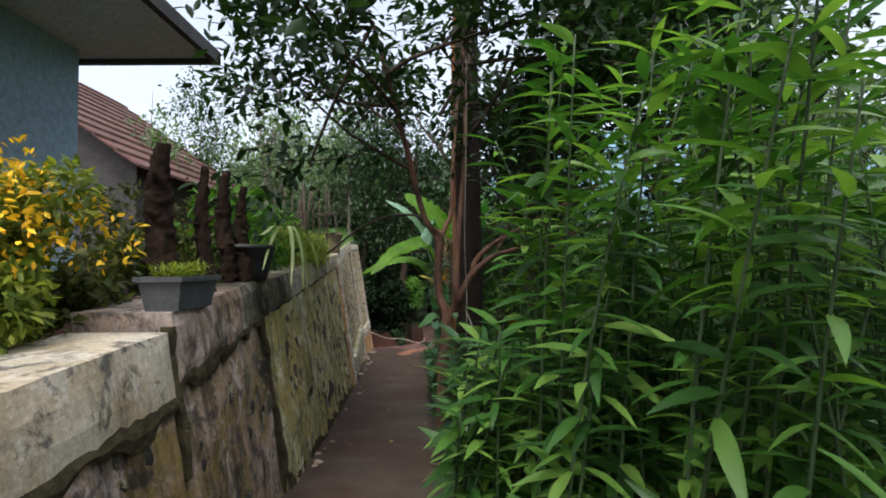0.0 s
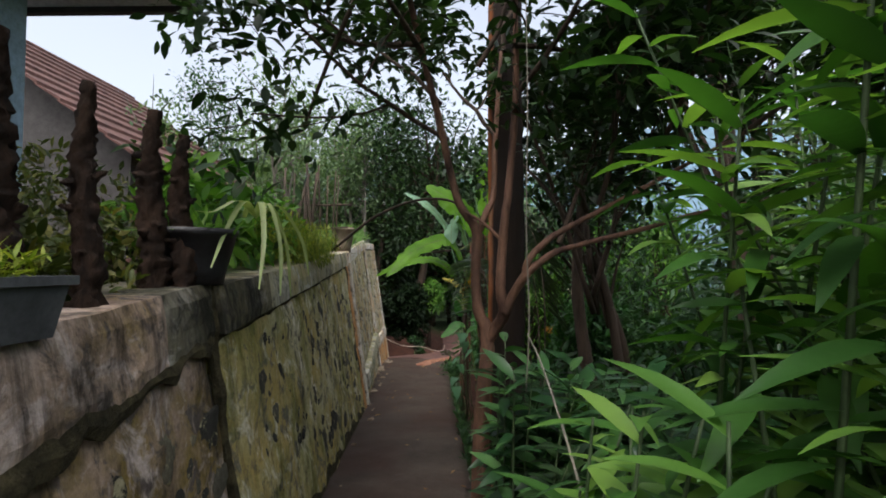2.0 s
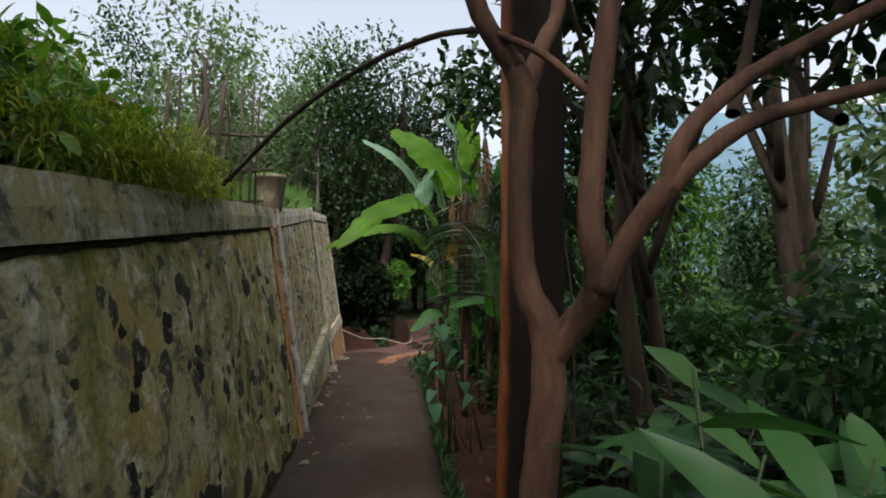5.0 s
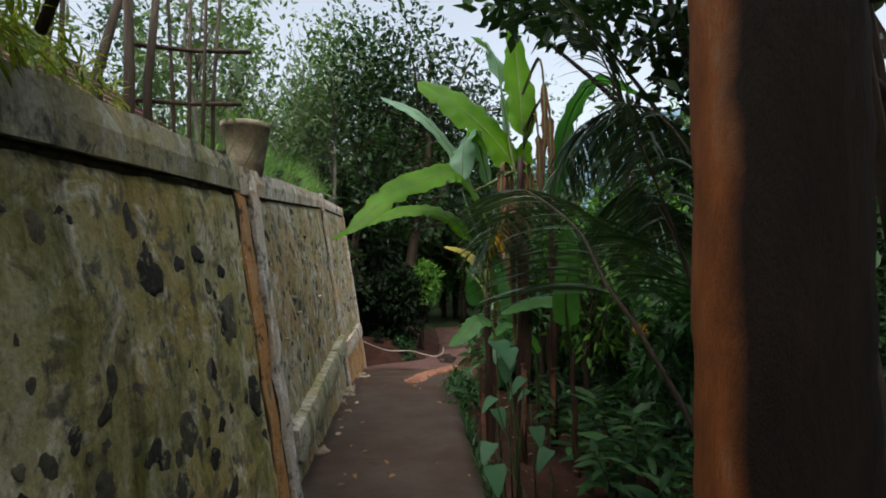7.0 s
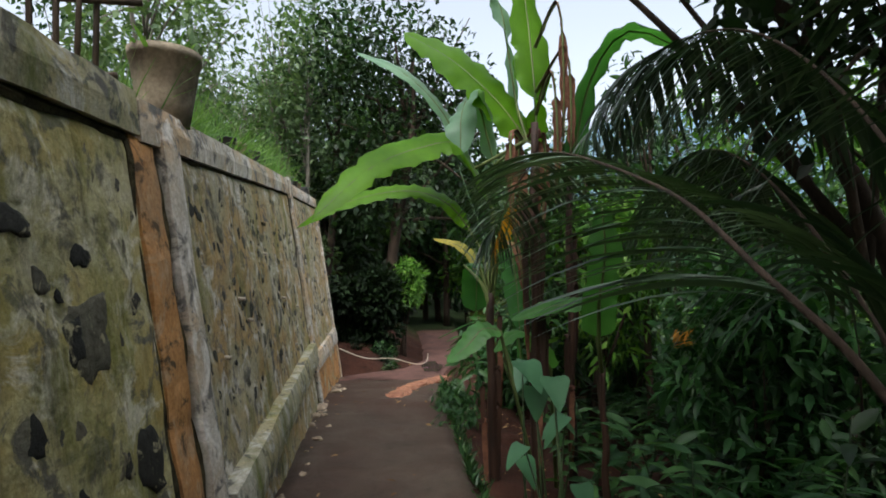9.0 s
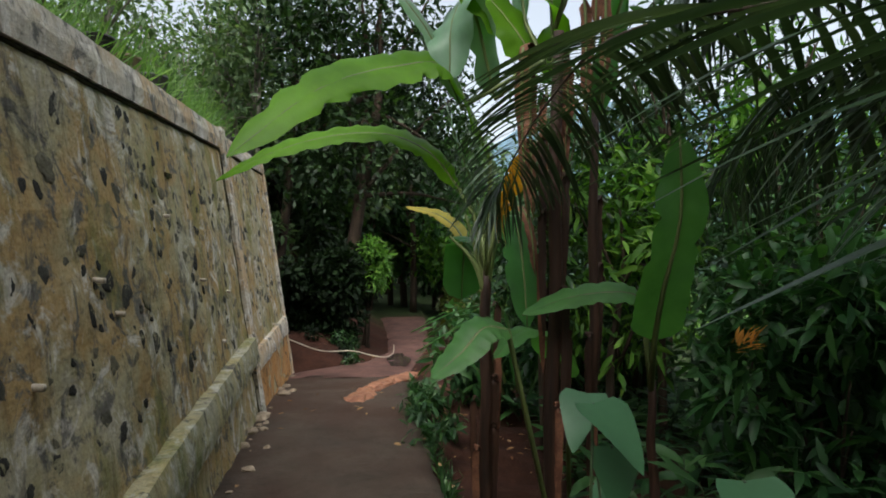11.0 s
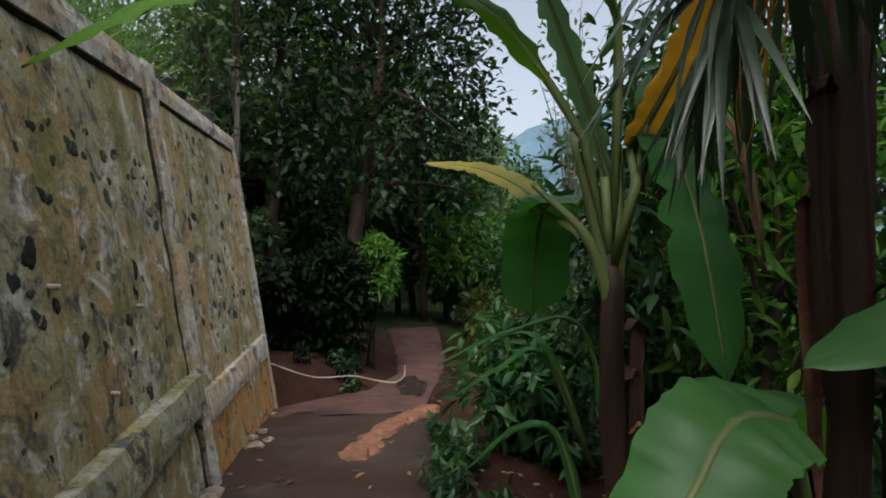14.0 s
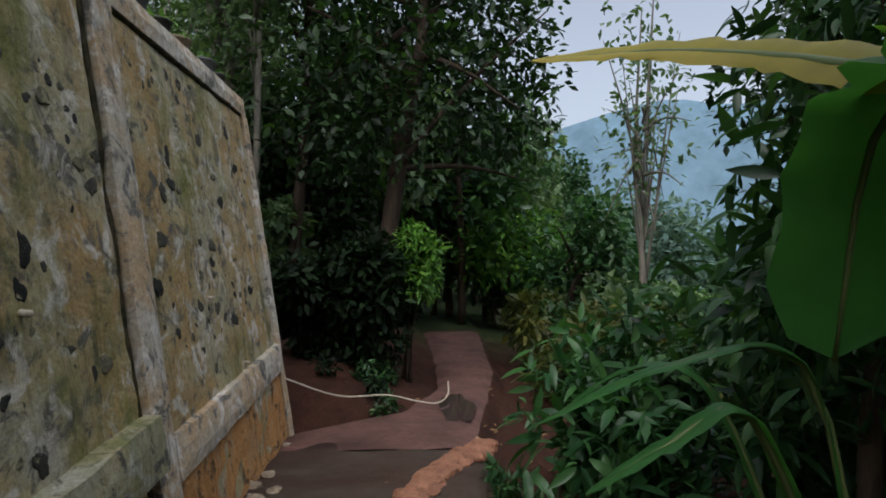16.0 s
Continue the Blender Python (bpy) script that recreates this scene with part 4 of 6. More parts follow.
def banana_leaf(parent, points, width, rs, material, label="", tears=5, tip=0.5, sag=0.12, petiole=None, name="leaf", roll=0.0):
    me, mid = blade_mesh(name, points, width, rs, tears, 0.22, sag, tip, roll)
    ob = ob_mesh(name, me, material, parent, label)
    line_pts = ([Vector(q) for q in petiole] if petiole else []) + [m - Vector((0, 0, 0.006)) for m in mid[::3]]
    v, f = tube_data(line_pts, [0.016 * (1 - 0.8 * i / len(line_pts)) for i in range(len(line_pts))], 6)
    ob_mesh("midrib", mesh_from("midrib", v, f), L_RIB, ob)
    return ob


L_TARO = leaf_mat("taro_leaf", (0.035, 0.10, 0.055), (0.05, 0.13, 0.07), (0.07, 0.16, 0.09), 0.42, 0.3)
L_RIB = leaf_mat("pale_midrib", (0.09, 0.125, 0.045), (0.115, 0.15, 0.055), (0.14, 0.17, 0.07), 0.5, 0.1)


def banana_stem(parent, base, top, r, rs, sheaths=5):
    rng = random.Random(int(rs.integers(999)))
    b, t = Vector(base), Vector(top)
    pts = [b.lerp(t, k / 14) + Vector((0.008 * math.sin(k), 0.008 * math.cos(k * 1.3), 0)) for k in range(15)]
    v, f = tube_data(pts, [r * (1.15 - 0.5 * k / 14) for k in range(15)], 12, 0.08, rng)
    ob_mesh("stem", mesh_from("stem", v, f), M_BANANA_STEM, parent, "brown sheathed stem")
    for k in range(sheaths):
        q = b.lerp(t, 0.35 + 0.6 * k / sheaths)
        a = rs.uniform(0, 6.28)
        o = Vector((math.cos(a), math.sin(a), 0))
        dry, _ = blade_mesh("dry_sheath", [q + o * r * 0.8, q + o * (r + 0.035) + Vector((0, 0, 0.01)), q + o * (r + 0.03) + Vector((0, 0, -0.35)), q + o * (r + 0.02) + Vector((0, 0, -0.7))], 0.05, rs, 3)
        ob_mesh("dry_sheath", dry, M_DRY if k % 4 == 0 else M_BANANA_STEM, parent, "shrivelled brown hanging leaf")


def cane_clump(name, label, rs, bases, height, leaf, per, material, category="plant", lean=0.25, template=None, keep=None, stem_m=None, group=""):
    """Upright canes with alternate lance leaves."""
    t = thing(name, label, category, group)
    limbs, P, H, S, U = [], [], [], [], []
    for bx, by in bases:
        z0 = float(ground_z(bx, by)) - 0.03
        h = height * rs.uniform(0.7, 1.15)
        ln = Vector((rs.normal() * lean, rs.normal() * lean, 1.0)).normalized()
        curve = Vector((rs.normal(), rs.normal(), 0)) * 0.12
        if bx < 0.9:
            ln.x, curve.x = abs(ln.x) * 0.5, abs(curve.x)
        pts = [Vector((bx, by, z0)) + ln * (h * k / 8) + curve * (k / 8) ** 2 for k in range(9)]
        limbs.append(tube_data(pts, [0.008 * (1 - 0.75 * k / 8) + 0.0015 for k in range(9)], 5))
        a = rs.uniform(0, 6.28)
        for i in range(per):
            u = 0.22 + 0.78 * (i + rs.random() * 0.6) / per
            k = min(int(u * 8), 7)
            q = pts[k].lerp(pts[k + 1], u * 8 - k)
            a += 2.4 + rs.normal() * 0.3
            up = 0.15 + 0.75 * max(0, u - 0.75) * 4 * rs.random()
            hd = np.array((math.cos(a), math.sin(a), up + rs.normal() * 0.25))
            s = leaf * rs.uniform(0.6, 1.2)
            if keep and not keep(np.array(q) + hd / np.linalg.norm(hd) * s):
                continue
            P.append(np.array(q)); H.append(hd); S.append(s); U.append(rs.normal(size=3) * 0.25 + (0, 0, 1))
    v, f = join_data(limbs)
    ob_mesh("stem", mesh_from("stems", v, f), stem_m or M_CANE, t)
    ob_mesh("foliage", leaves_mesh("foliage", template or T_LANCE, P, H, S, U), material, t)
    return t


M_CANE = simple_mat("green_cane", (0.02, 0.04, 0.013), (0.05, 0.08, 0.03), 6, 0.6, 0.2)


def bush(name, label, rs, centre, size, leaf, n, material, category="shrub", template=None, lumps=9, group="", fill=0.6, woody=True):
    """A loose shrub: stems from one foot and leaves in uneven lumps."""
    t = thing(name, label, category, group)
    c = Vector(centre)
    if woody:
        zf = float(ground_z(c.x, c.y)) - 0.05
        limbs = []
        for k in range(7):
            e = c + Vector(rs.uniform(-0.6, 0.6, 3) * np.asarray(size))
            limbs.append(limb([(c.x + rs.normal() * 0.05, c.y + rs.normal() * 0.05, zf), (c.x * 0.7 + e.x * 0.3, c.y * 0.7 + e.y * 0.3, zf * 0.5 + e.z * 0.5), tuple(e)], [0.02, 0.014, 0.006], 4, 5))
        v, f = join_data(limbs)
        ob_mesh("stem", mesh_from("stems", v, f), M_BARK_DARK, t)
    ob_mesh("foliage", crown_leaves(rs, n, centre, size, leaf, template or T_OVAL, "foliage", lumps, fill), material, t)
    return t


def tree(name, label, rs, base, height, crown_c, crown_s, leaf, n, material, trunk_r=0.14, bark=None, lumps=14, template=None, group="", fill=0.45, limbs_n=7):
    t = thing(name, label, "tree", group)
    b, c = Vector(base), Vector(crown_c)
    rng = random.Random(int(rs.integers(9999)))
    top = Vector((c.x, c.y, c.z + crown_s[2] * 0.5))
    datas = [limb([tuple(b), tuple(b.lerp(top, 0.4) + Vector(rs.normal(size=3) * 0.12)), tuple(b.lerp(top, 0.7) + Vector(rs.normal(size=3) * 0.15)), tuple(top)], [trunk_r, trunk_r * 0.8, trunk_r * 0.5, trunk_r * 0.15], 5, 9, 0.07, rng)]
    for k in range(limbs_n):
        s = b.lerp(top, rs.uniform(0.35, 0.8))
        e = c + Vector(rs.uniform(-0.85, 0.85, 3) * np.asarray(crown_s))
        datas.append(limb([tuple(s), tuple(s.lerp(e, 0.5) + Vector((0, 0, 0.15))), tuple(e)], [trunk_r * 0.4, trunk_r * 0.25, trunk_r * 0.07], 4, 6, 0.05, rng))
    v, f = join_data(datas)
    ob_mesh("trunk", mesh_from("trunk", v, f), bark or M_BARK_DARK, t)
    ob_mesh("crown", crown_leaves(rs, n, crown_c, crown_s, leaf, template or T_FAR, "crown", lumps, fill), material, t)
    return t


def build_right_side():
    rs = np.random.default_rng(7)
    keep = lambda p: p[0] > np.interp(p[1], (0, 1.2, 1.9, 3.0, 5), (0.2, 0.06, -0.08, -0.1, 0.0))
    b1 = [(rs.uniform(0.32, 1.8), rs.uniform(1.25, 2.75)) for _ in range(84)]
    cane_clump("lance_leaf_clump", "dense clump of tall canes with bright narrow leaves beside the path", rs, b1, 2.4, 0.215, 50, L_LANCE, keep=keep, lean=0.14)
    b1 = [(rs.uniform(0.05, 0.42), rs.uniform(1.9, 2.9)) for _ in range(36)]
    cane_clump("lance_leaf_clump", "shorter bright lance-leaved shoots at the edge of the path", rs, b1, 1.15, 0.22, 26, L_LANCE, keep=keep, lean=0.12)
    b2 = [(rs.uniform(1.5, 5.0), rs.uniform(1.4, 4.2)) for _ in range(110)]
    cane_clump("lance_leaf_clump", "dense clump of tall canes with bright narrow leaves on the slope", rs, b2, 3.2, 0.25, 38, L_LANCE, lean=0.14)
    b3 = [(rs.uniform(0.06, 1.0), rs.uniform(3.7, 4.9)) for _ in range(34)]
    cane_clump("leafy_undergrowth", "knee-high dark green leafy undergrowth at the foot of a tree", rs, b3, 1.0, 0.2, 20, L_GUAVA, keep=lambda p: p[0] > -0.05, template=T_LANCE_W)
    b3 = [(rs.uniform(0.06, 0.85), rs.uniform(4.2, 5.1)) for _ in range(34)]
    cane_clump("leafy_shoots", "waist-high shoots with drooping green leaves at the tree's foot", rs, b3, 1.25, 0.24, 22, L_SHRUB3, keep=lambda p: p[0] > -0.10, template=T_LANCE_W, lean=0.16)
    b3 = [(rs.uniform(0.35, 1.1), rs.uniform(4.1, 4.5)) for _ in range(9)]
    cane_clump("leafy_shoots", "shoots with large glossy green leaves beside the path", rs, b3, 1.2, 0.36, 12, L_SHRUB3, keep=lambda p: p[0] > 0.12, template=T_LANCE_W, lean=0.2)
    b3 = [(rs.uniform(0.18, 1.2), rs.uniform(4.35, 5.15)) for _ in range(26)]
    cane_clump("broad_leaf_shoots", "glossy broad-leaved green shoots beside the forked tree", rs, b3, 1.25, 0.32, 16, L_SHRUB2, template=T_LANCE_W, lean=0.2)
    tree("tree", "dense dark tree behind the forked trunk", rs, (1.7, 8.1, -1.0), 6, (1.35, 8.0, 3.3), (1.3, 1.2, 1.1), 0.15, 2400, L_GUAVA, 0.1, fill=0.8)
    tree("tree", "dark leafy tree closing over the young palm", rs, (2.4, 9.3, -1.1), 5, (1.7, 9.6, 2.5), (0.9, 0.7, 1.2), 0.13, 1300, L_GUAVA, 0.08, fill=0.85)
    b4 = [(rs.uniform(0.9, 3.5), rs.uniform(4.2, 9.2)) for _ in range(120)]
    cane_clump("leafy_undergrowth", "waist-high dark green undergrowth on the slope", rs, b4, 1.15, 0.22, 18, L_GUAVA, template=T_LANCE_W)
    b5 = [(rs.uniform(0.25, 3.2), rs.uniform(7.6, 15.5)) for _ in range(150)]
    b5 = [(x, y) for x, y in b5 if x > 0.55 + 0.25 * (y > 12.2)]
    cane_clump("leafy_undergrowth", "knee-high dark leafy undergrowth below the banana plants", rs, b5, 0.7, 0.26, 14, L_SHRUB3, template=T_LANCE_W, lean=0.4)
    for k in range(44):
        x, y = rs.uniform(2.4, 8.5), rs.uniform(4.0, 17)
        if y > 14 and x < 0.65 * (y - 11.45):
            continue
        hgt = rs.uniform(0.7, 1.6)
        bush("shrub", "dark green leafy shrub on the slope below the path", rs, (x, y, float(ground_z(x, y)) + hgt * 0.8), (0.9, 0.9, hgt), rs.uniform(0.12, 0.2), 1500, (L_SHRUB, L_SHRUB3, L_SHRUB2, L_SHRUB3, L_FRESH)[k % 5], group="shrubs on the slope", template=T_OVAL if k % 2 else T_LANCE_W)
    tree("tree", "dark tree whose low crown hangs over the palm", rs, (2.9, 10.3, -1.4), 5, (1.15, 9.7, 3.0), (1.5, 0.9, 0.65), 0.13, 1500, L_GUAVA, 0.09, fill=0.8)
    for k, (x, y, hh) in enumerate(((0.95, 13.5, 3.3), (1.5, 13.0, 2.8), (1.7, 14.2, 4.2), (2.3, 13.6, 4.4), (3.0, 13.0, 4.6), (3.7, 14.0, 5.2), (2.9, 12.3, 3.2), (4.4, 13.0, 4.6))):
        z = float(ground_z(x, y))
        tree("tree", "small leafy tree behind the banana plants", rs, (x, y, z), 4, (x, y, z + hh * 0.72), (0.75, 0.75, hh * 0.45), 0.16, 1500, (L_SHRUB, L_FRESH, L_GUAVA)[k % 3], 0.05, group="small trees behind the bananas", template=T_LANCE_W, fill=0.8)
    for k in range(16):
        x, y = rs.uniform(4.2, 12), rs.uniform(4, 20)
        if y > 14 and x < 0.62 * (y - 11.45):
            continue
        z = float(ground_z(x, y))
        tree("tree", "leafy dark green tree standing on the slope", rs, (x, y, z), 5, (x, y, z + rs.uniform(3.0, 5.0)), (1.6, 1.6, 2.0), 0.17, 2400, (L_GUAVA, L_SHRUB, L_MIST)[k % 3], 0.1, group="trees on the slope", fill=0.7)


L_SHRUB2 = leaf_mat("glossy_shoot_leaf", (0.02, 0.065, 0.024), (0.035, 0.10, 0.034), (0.06, 0.15, 0.045), 0.35, 0.3)
L_SHRUB3 = leaf_mat("mid_green_shoot_leaf", (0.016, 0.05, 0.02), (0.035, 0.092, 0.034), (0.075, 0.16, 0.055), 0.33, 0.32)
T_LANCE_W = leaf_template(0.34, 0.25, 0.28, 4)


# valley haze goes into the colour of these leaves
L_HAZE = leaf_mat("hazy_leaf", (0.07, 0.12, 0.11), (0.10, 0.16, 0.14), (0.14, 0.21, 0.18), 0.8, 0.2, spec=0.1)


def build_far():
    rs = np.random.default_rng(12)
    tree("tree", "dense shade tree with a dark crown beyond the wall", rs, (-1.75, 19.5, -1.2), 6, (-0.9, 19.8, 4.7), (2.9, 1.8, 3.4), 0.16, 9500, L_GUAVA, 0.16, lumps=30, fill=0.6, limbs_n=14)
    tree("tree", "tall leafy tree above the bank", rs, (-3.4, 21.0, -0.8), 8, (-2.5, 20.6, 6.4), (1.9, 1.5, 2.1), 0.16, 2600, L_SHRUB, 0.12, fill=0.7)
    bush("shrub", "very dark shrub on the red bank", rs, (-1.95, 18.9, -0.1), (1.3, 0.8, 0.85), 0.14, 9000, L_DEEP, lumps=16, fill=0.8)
    bush("shrub", "light green feathery shrub on the bank", rs, (-1.12, 18.9, 0.40), (0.5, 0.45, 0.6), 0.13, 2200, L_FRESH, template=T_LANCE_W)
    bush("shrub", "pale green shrub behind the end of the wall", rs, (-3.7, 21.0, 0.9), (0.8, 0.8, 0.7), 0.2, 1500, L_MIST)
    for k, (x, y, hh) in enumerate(((1.45, 14.7, 1.0), (1.05, 15.6, 0.8), (2.1, 15.6, 1.3), (2.6, 14.9, 1.5))):
        bush("shrub", "tall shrub with long drooping leaves by the bend", rs, (x, y, float(ground_z(x, y)) + hh * 1.25), (0.55, 0.55, hh), 0.24, 650, L_SHRUB if k % 2 else L_SHRUB3, group="tall shrubs at the bend", template=T_LANCE_W, fill=0.9)
    for k in range(9):
        x, y = rs.uniform(-2.3, -0.95), rs.uniform(17.5, 18.6)
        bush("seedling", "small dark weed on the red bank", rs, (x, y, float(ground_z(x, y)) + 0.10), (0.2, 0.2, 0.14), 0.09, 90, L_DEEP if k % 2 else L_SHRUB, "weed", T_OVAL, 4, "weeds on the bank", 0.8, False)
    for k in range(20):
        x, y = rs.uniform(0.5, 4.2), rs.uniform(14.2, 22)
        if x < float(path_right(y)) + 0.75:
            continue
        bush("shrub", "mixed green and olive shrub beside the bend of the path", rs, (x, y, float(ground_z(x, y)) + 0.7), (0.75, 0.75, 0.9), 0.2, 900, (L_OLIVE, L_SHRUB3, L_OLIVE, L_SHRUB2, L_SHRUB)[k % 5], group="shrubs at the bend", template=T_LANCE_W if k % 3 else T_OVAL)
    for k in range(46):
        x, y = rs.uniform(-14, 12), rs.uniform(24, 44)
        if 0.24 < (x + 0.85) / (y - 11.45) < 0.6:
            continue
        z = float(ground_z(x, y))
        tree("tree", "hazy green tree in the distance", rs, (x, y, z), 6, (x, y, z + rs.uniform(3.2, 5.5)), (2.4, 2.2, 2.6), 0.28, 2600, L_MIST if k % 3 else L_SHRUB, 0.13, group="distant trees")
    for k in range(9):
        x, y = -5.5 + k * 1.05 + rs.normal() * 0.3, rs.uniform(23, 29)
        z = float(ground_z(x, y))
        hh = (rs.uniform(4.8, 6.2) if x > -2.5 else 3.4) if x < 2.3 else 3.0
        tree("tree", "tall mid-green tree behind the bend of the path", rs, (x, y, z), 8, (x, y, z + (hh if x < -0.6 else 2.3)), (2.0, 1.8, 3.4 if x < -0.6 else 1.7), 0.22, 5000 if x < -0.6 else 2600, (L_FRESH if k % 2 else L_SHRUB3) if x > -0.6 else L_SHRUB if k % 2 else L_GUAVA, 0.15, group="tall trees beyond", fill=0.7)
    tree("tree", "thin pale tree against the hazy hill", rs, (2.9, 20.5, -3.2), 8, (2.9, 20.5, 3.2), (0.9, 0.9, 3.2), 0.14, 700, L_MIST, 0.07, M_BARK_GREY, limbs_n=22)
    # trees out of view, added to cut the sky light on the slope
    for k, (x, y) in enumerate(((2.6, -1.0), (4.4, 11.5), (6.0, 13.0), (1.8, -4.5), (-1.5, -6.5), (4.5, -4.0))):
        z = float(ground_z(x, y))
        tree("tree", "tall unseen tree added so that its crown shades the slope", rs, (x + 1.2, y, z), 9, (x, y, 6.2 + 0.6 * (k % 3)), (2.5, 2.5, 1.3), 0.3, 3200, L_GUAVA, 0.2, group="shade trees", fill=0.8)
    far = thing("house", "small pale house among trees across the valley", "house", at=(9.6, 52, -3.5))
    v, f = box_data(-1.8, 1.8, -1.5, 1.5, -1.0, 5.2)
    ob_mesh("wall", mesh_from("wall", v, f, False), M_RIB, far, "pale rendered wall")
    ob_mesh("roof", mesh_from("roof", [(-2.3, -2, 5.0), (2.3, -2, 5.0), (2.3, 2, 5.0), (-2.3, 2, 5.0), (-2.3, 0, 6.3), (2.3, 0, 6.3)], [(0, 1, 5, 4), (2, 3, 4, 5), (1, 2, 5), (3, 0, 4), (3, 2, 1, 0)], False), M_CONC, far, "weathered metal roof")
    for k in range(13):
        x, y = -9.5 + 0.75 * k, rs.uniform(18, 27)
        if x > -2.9:
            continue
        z = max(float(ground_z(x, y)), 0.0)
        tree("tree", "tall airy tree with sparse pale leaves", rs, (x, y, z), 8, (x, y, z + rs.uniform(4.2, 6.4)), (1.7, 1.5, 3.0), 0.16, 1900, L_MIST if k % 2 else L_SHRUB, 0.07, M_BARK_GREY, group="airy trees", limbs_n=20, fill=0.8)
    for k in range(8):
        x, y = rs.uniform(-9.5, -3.2), rs.uniform(15, 23)
        z = max(float(ground_z(x, y)), 1.0)
        tree("tree", "slender airy tree behind the garden", rs, (x, y, z), 6, (x, y, z + rs.uniform(3.0, 4.5)), (1.3, 1.3, 2.0), 0.15, 1300, L_MIST, 0.06, M_BARK_GREY, group="garden trees", limbs_n=14)
    for k in range(40):
        x, y = rs.uniform(1.5, 15), rs.uniform(20, 42)
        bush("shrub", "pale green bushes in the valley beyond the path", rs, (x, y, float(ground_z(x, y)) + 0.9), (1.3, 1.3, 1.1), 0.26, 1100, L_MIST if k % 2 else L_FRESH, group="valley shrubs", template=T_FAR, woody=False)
    for k in range(46):
        y = rs.uniform(45, 95)
        x = -0.85 + (y - 11) * rs.uniform(-0.25, 0.95)
        z = float(ground_z(x, y))
        hh = rs.uniform(3.0, 6.5) + max(0, -z) * 0.55
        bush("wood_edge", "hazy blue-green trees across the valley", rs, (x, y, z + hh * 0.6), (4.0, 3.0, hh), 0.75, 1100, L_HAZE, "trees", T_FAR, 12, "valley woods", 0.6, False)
    verts, faces = [], []
    n = 60
    for i in range(n + 1):
        a = math.radians(20 + 140 * i / n)
        h = 60 + 26 * noise.fractal(Vector((i * 0.09, 2.2, 0)), 1.0, 2.0, 4) + 30 * math.exp(-((i - 18) / 9) ** 2)
        for r, z in ((330, -60), (345, h * 0.55), (380, h)):
            verts.append((r * math.cos(a), r * math.sin(a), z))
    for i in range(n):
        for k in range(2):
            a = i * 3 + k
            faces.append((a, a + 3, a + 4, a + 1))
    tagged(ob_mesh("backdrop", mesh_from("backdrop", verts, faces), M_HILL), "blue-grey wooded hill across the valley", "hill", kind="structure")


def build_bananas():
    rs = np.random.default_rng(33)
    b = thing("banana_plant", "banana plant with a brown stem and broad leaves", "banana plant")
    banana_stem(b, (0.0, 11.70, -1.25), (-0.02, 11.70, 0.62), 0.05, rs, 7)
    c = Vector((-0.02, 11.70, 0.55))
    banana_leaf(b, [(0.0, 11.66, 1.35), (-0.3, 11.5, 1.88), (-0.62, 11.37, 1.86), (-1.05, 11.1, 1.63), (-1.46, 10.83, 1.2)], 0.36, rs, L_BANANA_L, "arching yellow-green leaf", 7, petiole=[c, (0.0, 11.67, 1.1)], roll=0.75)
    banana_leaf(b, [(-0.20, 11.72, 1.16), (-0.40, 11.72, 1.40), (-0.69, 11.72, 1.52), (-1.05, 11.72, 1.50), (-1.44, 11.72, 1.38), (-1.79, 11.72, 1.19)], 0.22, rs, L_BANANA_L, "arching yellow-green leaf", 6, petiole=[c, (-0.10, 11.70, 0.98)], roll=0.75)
    banana_leaf(b, [(0.10, 11.76, 0.96), (0.16, 11.66, 0.96), (0.20, 11.56, 0.68), (0.21, 11.46, 0.25)], 0.27, rs, L_BANANA, "broad hanging dark green leaf", 3, petiole=[c, (0.03, 11.72, 0.95)])
    banana_leaf(b, [(-0.02, 11.98, 0.80), (-0.05, 12.18, 0.84), (-0.075, 12.34, 0.74), (-0.085, 12.42, 0.34)], 0.33, rs, L_BANANA, "broad hanging dark green leaf", 3, tip=0.12, petiole=[c, (-0.02, 11.75, 0.9)])
    banana_leaf(b, [(-0.09, 12.2, 0.79), (-0.12, 12.45, 0.92), (-0.26, 12.78, 1.06), (-0.52, 13.08, 1.14)], 0.11, rs, L_BANANA_Y, "yellowing leaf with a brown tip", 5, petiole=[c, (0.0, 11.75, 0.62)], roll=0.7)
    banana_leaf(b, [(-0.01, 11.72, 0.85), (-0.06, 11.73, 1.06), (-0.14, 11.74, 1.30), (-0.22, 11.75, 1.52), (-0.30, 11.76, 1.78)], 0.27, rs, L_BLUISH, "upright green leaf", 2, petiole=[c, (-0.05, 11.66, 0.85)])
    banana_leaf(b, [(0.5, 11.55, -0.1), (0.32, 11.42, 0.2), (0.14, 11.34, 0.25), (-0.04, 11.28, 0.1)], 0.30, rs, L_BANANA_M, "broad low glossy leaf", 1, petiole=[(0.55, 11.6, -1.2)])
    for end in ((-0.17, 11.62, 0.98), (0.08, 11.62, 1.06), (-0.26, 11.74, 0.84), (0.02, 11.72, 1.2)):
        v, f = limb([(-0.015, 11.70, 0.42), ((end[0] - 0.02) * 0.35, 11.69, 0.66), end], [0.024, 0.017, 0.009], 5, 8)
        ob_mesh("petiole", mesh_from("petiole", v, f), L_RIB, b, "pale green leaf stalk")
    banana_leaf(b, [(0.04, 11.68, 0.94), (0.09, 11.6, 1.06), (0.13, 11.5, 1.2), (0.15, 11.4, 1.36)], 0.16, rs, L_BANANA_O, "withered orange leaf", 6, petiole=[c, (0.0, 11.55, 0.82)])
